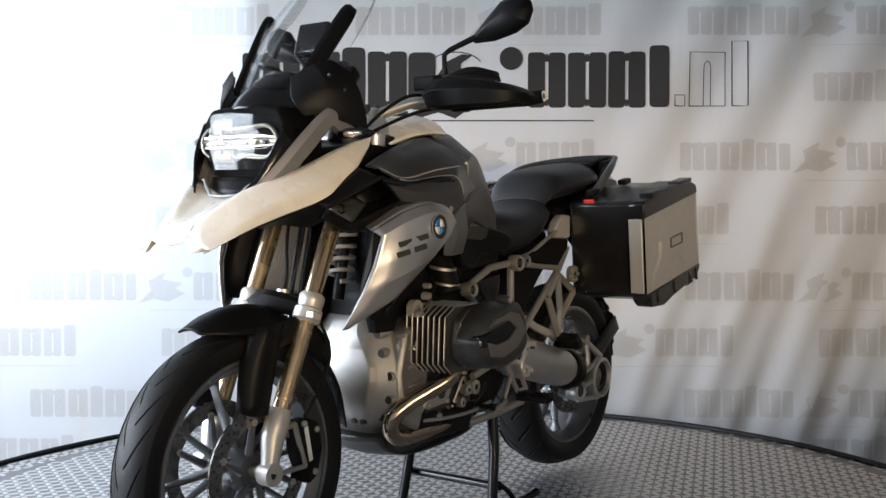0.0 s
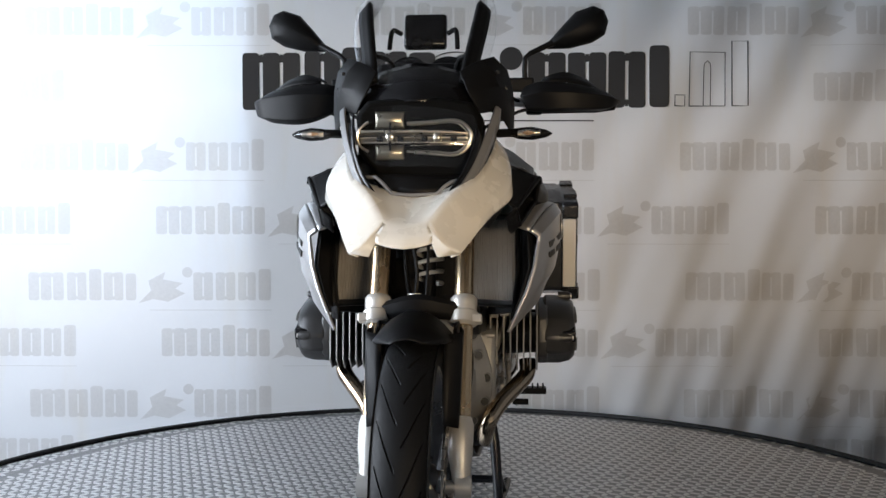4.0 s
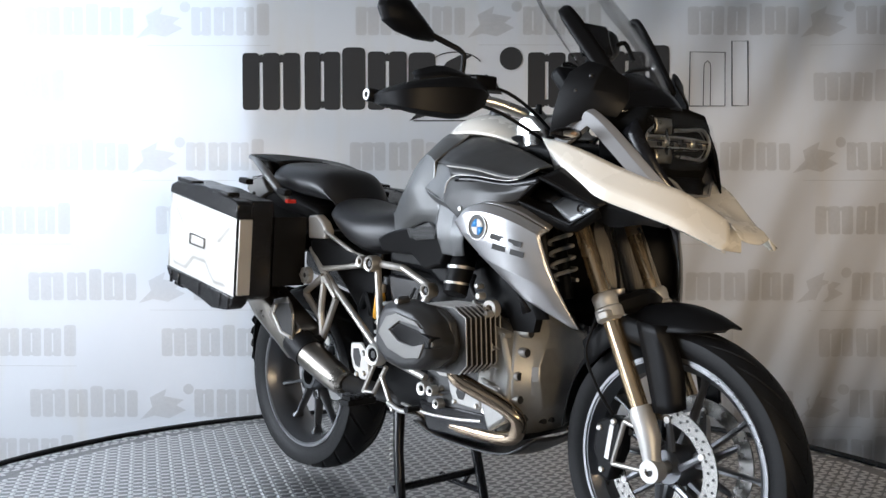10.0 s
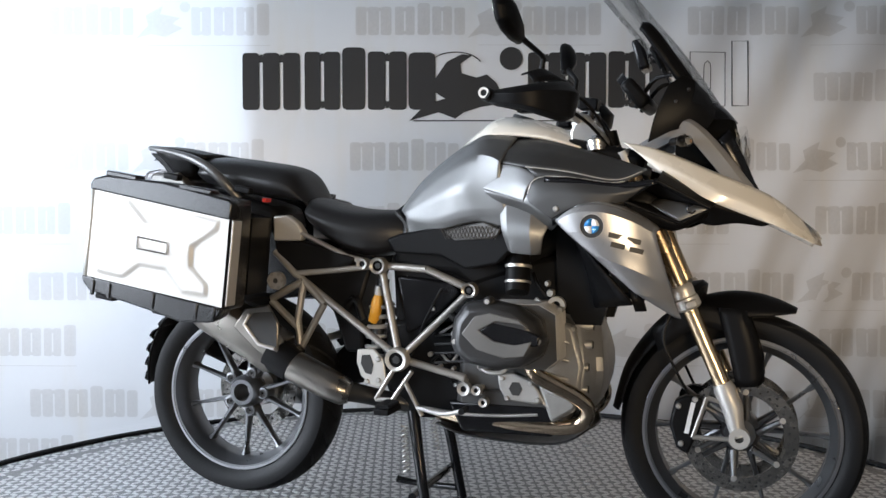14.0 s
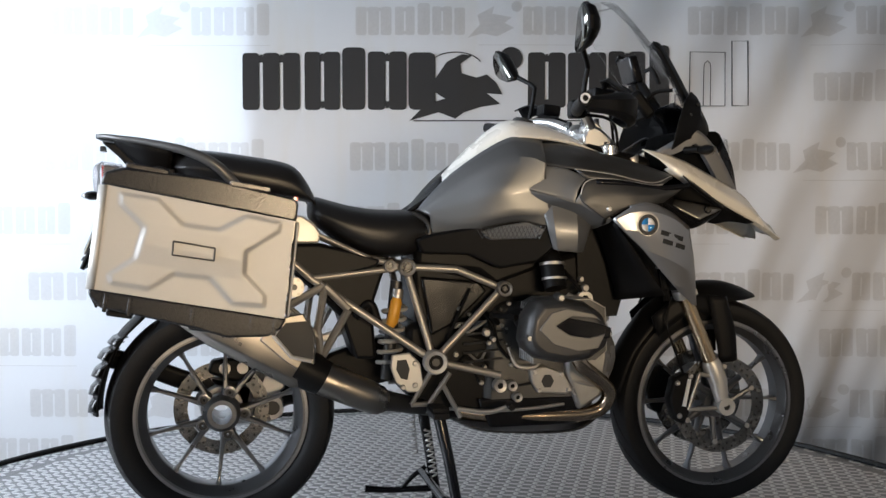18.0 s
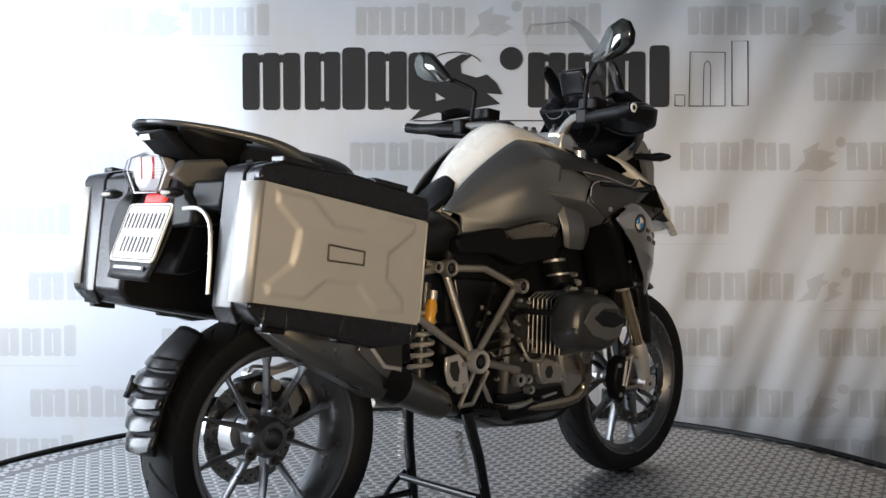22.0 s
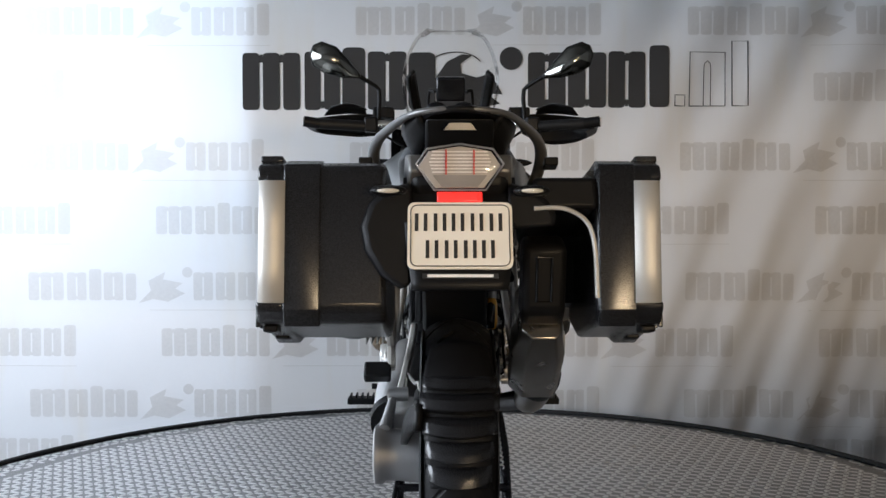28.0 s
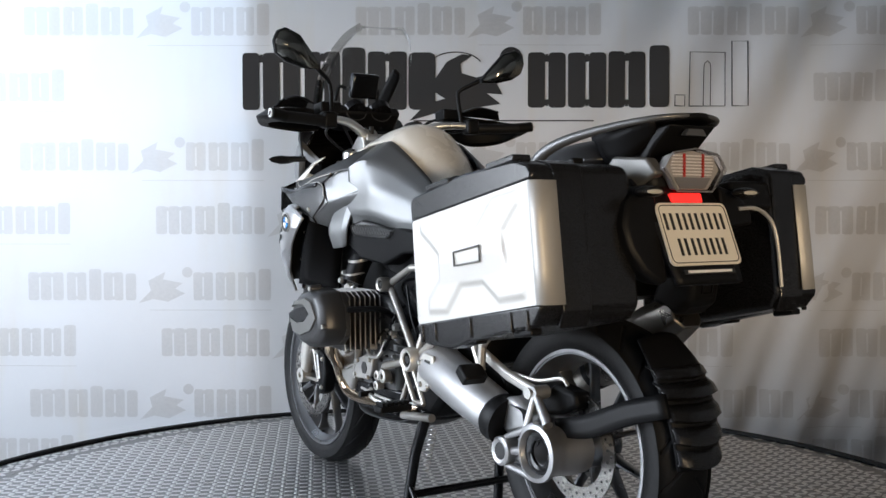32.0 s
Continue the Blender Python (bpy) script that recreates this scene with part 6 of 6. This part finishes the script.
            tube([(a[0], gf(*a) + .001 * s, a[1]), (b[0], gf(*b) + .001 * s, b[1])], .0014, 5, bm)
    part("grille_mesh", bm, TANKDARK, gr)
    part("fairing_inner", slab([(.34, .93), (.46, .93), (.475, .80), (.485, .66), (.47, .61), (.40, .61), (.35, .70)], .10 * s, .125 * s), BLACK, bike, "black inner fairing panel")
    part("battery_cover", slab([(-.12, .735), (.05, .72), (.075, .69), (-.02, .60), (-.09, .565)], .09 * s, .128 * s), GLOSS, bike, bevel=.008)
    # exhaust header
    part("exhaust_header", tube(mirror([(.30, .245, .525), (.315, .245, .49), (.355, .215, .46), (.405, .175, .425), (.438, .150, .388), (.422, .138, .345), (.37, .135, .327), (.25, .13, .325), (.10, .12, .33), (.0, .10, .34)], s), .0215, 16, smooth=48), CHROME, bike, "heat-tinted chrome exhaust header")
part("rear_hose", tube([(-.30, -.09, .62), (-.26, -.10, .66), (-.235, -.10, .60)], .012, 8, smooth=10), BLACK, bike)
part("inner_mudguard", slab([(-.20, .80), (-.30, .81), (-.44, .80), (-.46, .84), (-.47, .74), (-.42, .70), (-.34, .62), (-.30, .50), (-.24, .50), (-.25, .65)], -.085, .085), BLACK, bike, "black inner mudguard", bevel=.01)
# rear shock on the right
part("rear_spring", coil((-.205, -.075, .475), (-.185, -.075, .65), .032, 6, .0065), SPRINGW, bike, "pale coil spring")
part("rear_damper", tube([(-.21, -.075, .44), (-.18, -.075, .72)], .018, 14), COVER, bike)
part("damper_reservoir", tube([(-.205, -.105, .595), (-.197, -.105, .61), (-.187, -.105, .66), (-.184, -.105, .675)], [.013, .017, .017, .012], 16), SPRINGY, bike, "yellow damper reservoir")
part("reservoir_cap", tube([(-.184, -.105, .675), (-.18, -.105, .70)], .015, 14), ALU, bike)

# -- silencer, right --
part("link_pipe", tube([(.0, -.08, .345), (-.10, -.10, .36), (-.19, -.15, .385), (-.25, -.195, .405)], [.022, .024, .026, .030], 18, smooth=20), COVER, bike, "dark link pipe")
sil = part("silencer", tube([(-.235, -.20, .398), (-.25, -.203, .403), (-.29, -.207, .42), (-.40, -.215, .47), (-.42, -.215, .48)], [.030, .040, .044, .046, .043], 28), STEEL, bike, "satin steel silencer")
cap = part("silencer_cover", slab([(-.868, .845), (-.79, .87), (-.70, .70), (-.79, .665), (-.838, .70)], -.138, -.232), BLACK, sil, "black plastic silencer cover", bevel=.015)
part("cover_slot", tube([(-.868, -.168, .822), (-.868, -.200, .822), (-.848, -.200, .725), (-.848, -.168, .725), (-.868, -.168, .822)], .003, 6), GLOSS, cap)
part("silencer_joint", tube([(-.405, -.215, .472), (-.44, -.215, .492), (-.475, -.215, .512)], [.049, .053, .052], 24), BLACK, sil, "black joint")
rings = []
for f, k in ((0, .9), (.04, 1.0), (.7, .98), (1.0, .72)):
    c = V(-.45, -.195, .50).lerp(V(-.775, -.185, .677), f)
    d, n = V(-.88, 0, .478), V(.478, 0, .88)
    rings.append([c + n * (.062 * k * q) + V(0, .062 * k * p, 0) for p, q in ((-1, -.6), (-.7, -1), (.5, -1), (1, -.5), (1, .5), (.5, 1), (-.7, 1), (-1, .6))])
part("silencer_body", loft(rings), STEEL, sil, bevel=.004)
part("heat_shield", slab([(-.575, .585), (-.535, .640), (-.462, .652), (-.430, .60), (-.432, .508), (-.470, .497), (-.52, .535)], -.252, -.262), STEEL, sil, "grey metal heat shield", bevel=.004)
part("shield_opening", slab([(-.535, .594), (-.507, .628), (-.450, .632), (-.434, .602), (-.436, .530), (-.490, .542)], -.2515, -.2635), INK, sil)
part("shield_rim", tube([(-.520, -.264, .622), (-.538, -.264, .594), (-.492, -.264, .538), (-.440, -.264, .526)], .0055, 8), PALE, sil, "bright bevelled rim")

# -- swing arm and shaft drive, left --
sw = part("swing_arm", tube([(-.12, .12, .50), (-.16, .135, .485), (-.34, .146, .435), (-.44, .15, .41), (-.47, .15, .40)], [.06, .066, .063, .060, .052], 24), SWING, bike, "cast aluminium shaft-drive swing arm")
part("arm_guard", slab([(-.15, .55), (-.24, .54), (-.36, .50), (-.40, .46), (-.37, .37), (-.24, .40), (-.15, .42)], .040, .075), BLACK, sw, "black plastic guard on the arm", bevel=.01)
part("drive_boot", tube([(-.462, .15, .405), (-.475, .15, .40), (-.490, .15, .395), (-.505, .149, .391)], [.060, .066, .062, .064], 24), BLACK, sw, "black rubber boot")
fd = part("final_drive", lathe([(.03, .06), (.060, .06), (.063, .10), (.059, .135), (.060, .165), (.068, .176), (.068, .190), (.058, .194), (.054, .186), (.052, .170), (.03, .170)], 44, (XR, 0, ZR)), SWING, sw, "cast final drive")
part("drive_plug", lathe([(.031, .150), (.031, .178), (.036, .181), (.050, .181), (.052, .174), (.045, .150)], 36, (XR, 0, ZR)), GLOSS, fd, "black ring plug")
LX, LZ = -.520, .327
part("drive_lug", lathe([(.022, .145), (.034, .145), (.036, .165), (.036, .186), (.030, .190), (.022, .186)], 28, (LX, 0, LZ)), SWING, fd)
part("lug_plug", drum((LX, 0, LZ), .023, .150, .184, 20), COVER, fd)
for a, b, r in (((LX - .006, LZ + .034), (XR + .012, ZR + .064), .010), ((LX - .006, LZ - .034), (XR + .012, ZR - .064), .010), ((LX - .030, LZ + .004), (XR + .060, ZR - .006), .012)):
    part("drive_web", tube([(a[0], .170, a[1]), (b[0], .178, b[1])], [r * .8, r], 10), SWING, fd)
part("drive_casing", slab([(XR + .02, ZR + .055), (LX + .012, LZ + .036), (-.500, .372), (-.478, .400), (-.500, .455), (-.535, .462), (-.590, .440), (XR + .05, ZR - .05), (LX, LZ - .03)], .085, .162), SWING, fd, "smooth cast casing", bevel=.014)
for q in ((-.604, .385), (-.690, .418)):
    part("link_leg", tube([(q[0], .168, q[1]), (-.618, .150, .480)], [.013, .009], 12), SWING, fd)
part("link_eye", lathe([(.008, .115), (.017, .115), (.017, .160), (.008, .160)], 20, (-.616, 0, .483)), SWING, fd)
part("torque_arm", loft([[c + V(0, .010 * p, .013 * q) for p, q in ((-1, -.6), (-.6, -1), (.6, -1), (1, -.6), (1, .6), (.6, 1), (-.6, 1), (-1, .6))] for c in (V(-.24, .11, .60), V(-.34, .118, .548), V(-.47, .128, .505), V(-.60, .135, .480))]), PALE, sw, "pale torque arm", bevel=.002)
part("arm_bolt", drum((-.603, 0, .481), .014, .115, .165, 14), ALU, sw)
part("brake_line", tube([(-.48, .12, .51), (-.56, .10, .50), (-.64, .09, .515), (-.66, .085, .50)], .005, 8, smooth=14), ALU, sw)
part("rear_caliper", slab([(-.70, .49), (-.62, .50), (-.57, .46), (-.59, .42), (-.65, .43), (-.71, .455)], .045, .10), BLACK, sw, "black rear brake caliper", bevel=.01)
for x in (-.61, -.66):
    part("caliper_piston", drum((x, 0, .468), .016, .044, .030, 16), ALU, sw)
# mudguard that follows the rear wheel, on an arm
hg = []
for a, w, off in ((178, .058, .028), (172, .064, .030), (164, .069, .032), (154, .073, .036), (140, .074, .042), (126, .06, .046)):
    c, q = math.cos(radians(a)), math.sin(radians(a))
    hg.append([(XR + (RR_ + off - .018 * v * v) * c, v * w, ZR + (RR_ + off - .018 * v * v) * q) for v in (-1, -.6, 0, .6, 1)])
hug = part("rear_mudguard", patch([[r[j] for r in hg] for j in range(5)], 28, 13), BLACK, bike, "black rear wheel mudguard", solid=.006)
for a, w, lift in ((177.5, .064, .006), (169.5, .069, .010), (161.5, .075, .015), (153.5, .081, .019), (146, .076, .016)):
    rows = []
    for da, off in ((0, .034), (-.3, .036 + lift), (-3.5, .034 + lift), (-6.8, .028 + lift * .6)):
        row = []
        for v in (-1, -.6, -.3, 0, .3, .6, 1):
            c, q = (f(radians(a + da - 2.2 * v * v)) for f in (math.cos, math.sin))
            row.append((XR + (RR_ + off - .020 * v * v) * c, v * w, ZR + (RR_ + off - .020 * v * v) * q))
        rows.append(row)
    part("mudguard_rib", strips(rows, 15, 2), CASE, hug, solid=.003, angle=25)
part("mudguard_arm", patch([[(-.66, .12, .425), (-.76, .115, .45), (-.88, .10, .50), (-.98, .08, .53)], [(-.68, .125, .385), (-.78, .12, .40), (-.90, .105, .45), (-1.0, .085, .48)]], 14, 4), BLACK, hug, solid=.014)

# -- centre stand --
st = part("centre_stand", tube([(-.06, -.165, .105), (-.06, .165, .105)], .012, 10), GLOSS, bike, "black tubular centre stand")
for s in SIDES:
    part("stand_leg", tube([(-.07, .125 * s, .345), (-.045, .15 * s, .22), (-.01, .165 * s, .02)], [.018, .016, .015], 12), GLOSS, st)
    part("stand_foot", box((-.004, .168 * s, .009), (.075, .035, .018), (0, 0, 8 * s)), GLOSS, st, bevel=.005)
    part("stand_spring", coil((-.10, .12 * s, .30), (-.085, .14 * s, .17), .009, 9, .0025), ALU, st)
part("stand_lever", tube([(-.03, .165, .05), (-.10, .175, .048), (-.17, .182, .048), (-.235, .185, .055)], [.011, .010, .010, .012], 10, smooth=14), GLOSS, st)
part("stand_lever_brace", tube([(-.045, .165, .12), (-.09, .172, .085), (-.12, .178, .05)], .008, 10, smooth=10), GLOSS, st)
ss = part("side_stand", tube([(.06, .13, .31), (-.05, .16, .33), (-.17, .17, .345)], .012, 10), FRAMEM, bike, "folded side stand")


def motions():
    """The table turns at a nearly even pace and carries the motorcycle round."""
    rows, rows_table = [], []
    for k, deg in enumerate(TURNS):
        for sub in range(4 if k < len(TURNS) - 1 else 1):
            d = deg + (TURNS[min(k + 1, len(TURNS) - 1)] - deg) * sub / 4
            a = radians(d)
            rows.append((4 * k + sub, pose(0.007 * math.cos(a) + 0.0127 * math.sin(a), 0.007 * math.sin(a) - 0.0127 * math.cos(a), 0, 0, 0, d)))
            rows_table.append((4 * k + sub, pose(0, 0, 0, 0, 0, d)))
    walk(bike, rows)
    walk(table, rows_table)


motions()
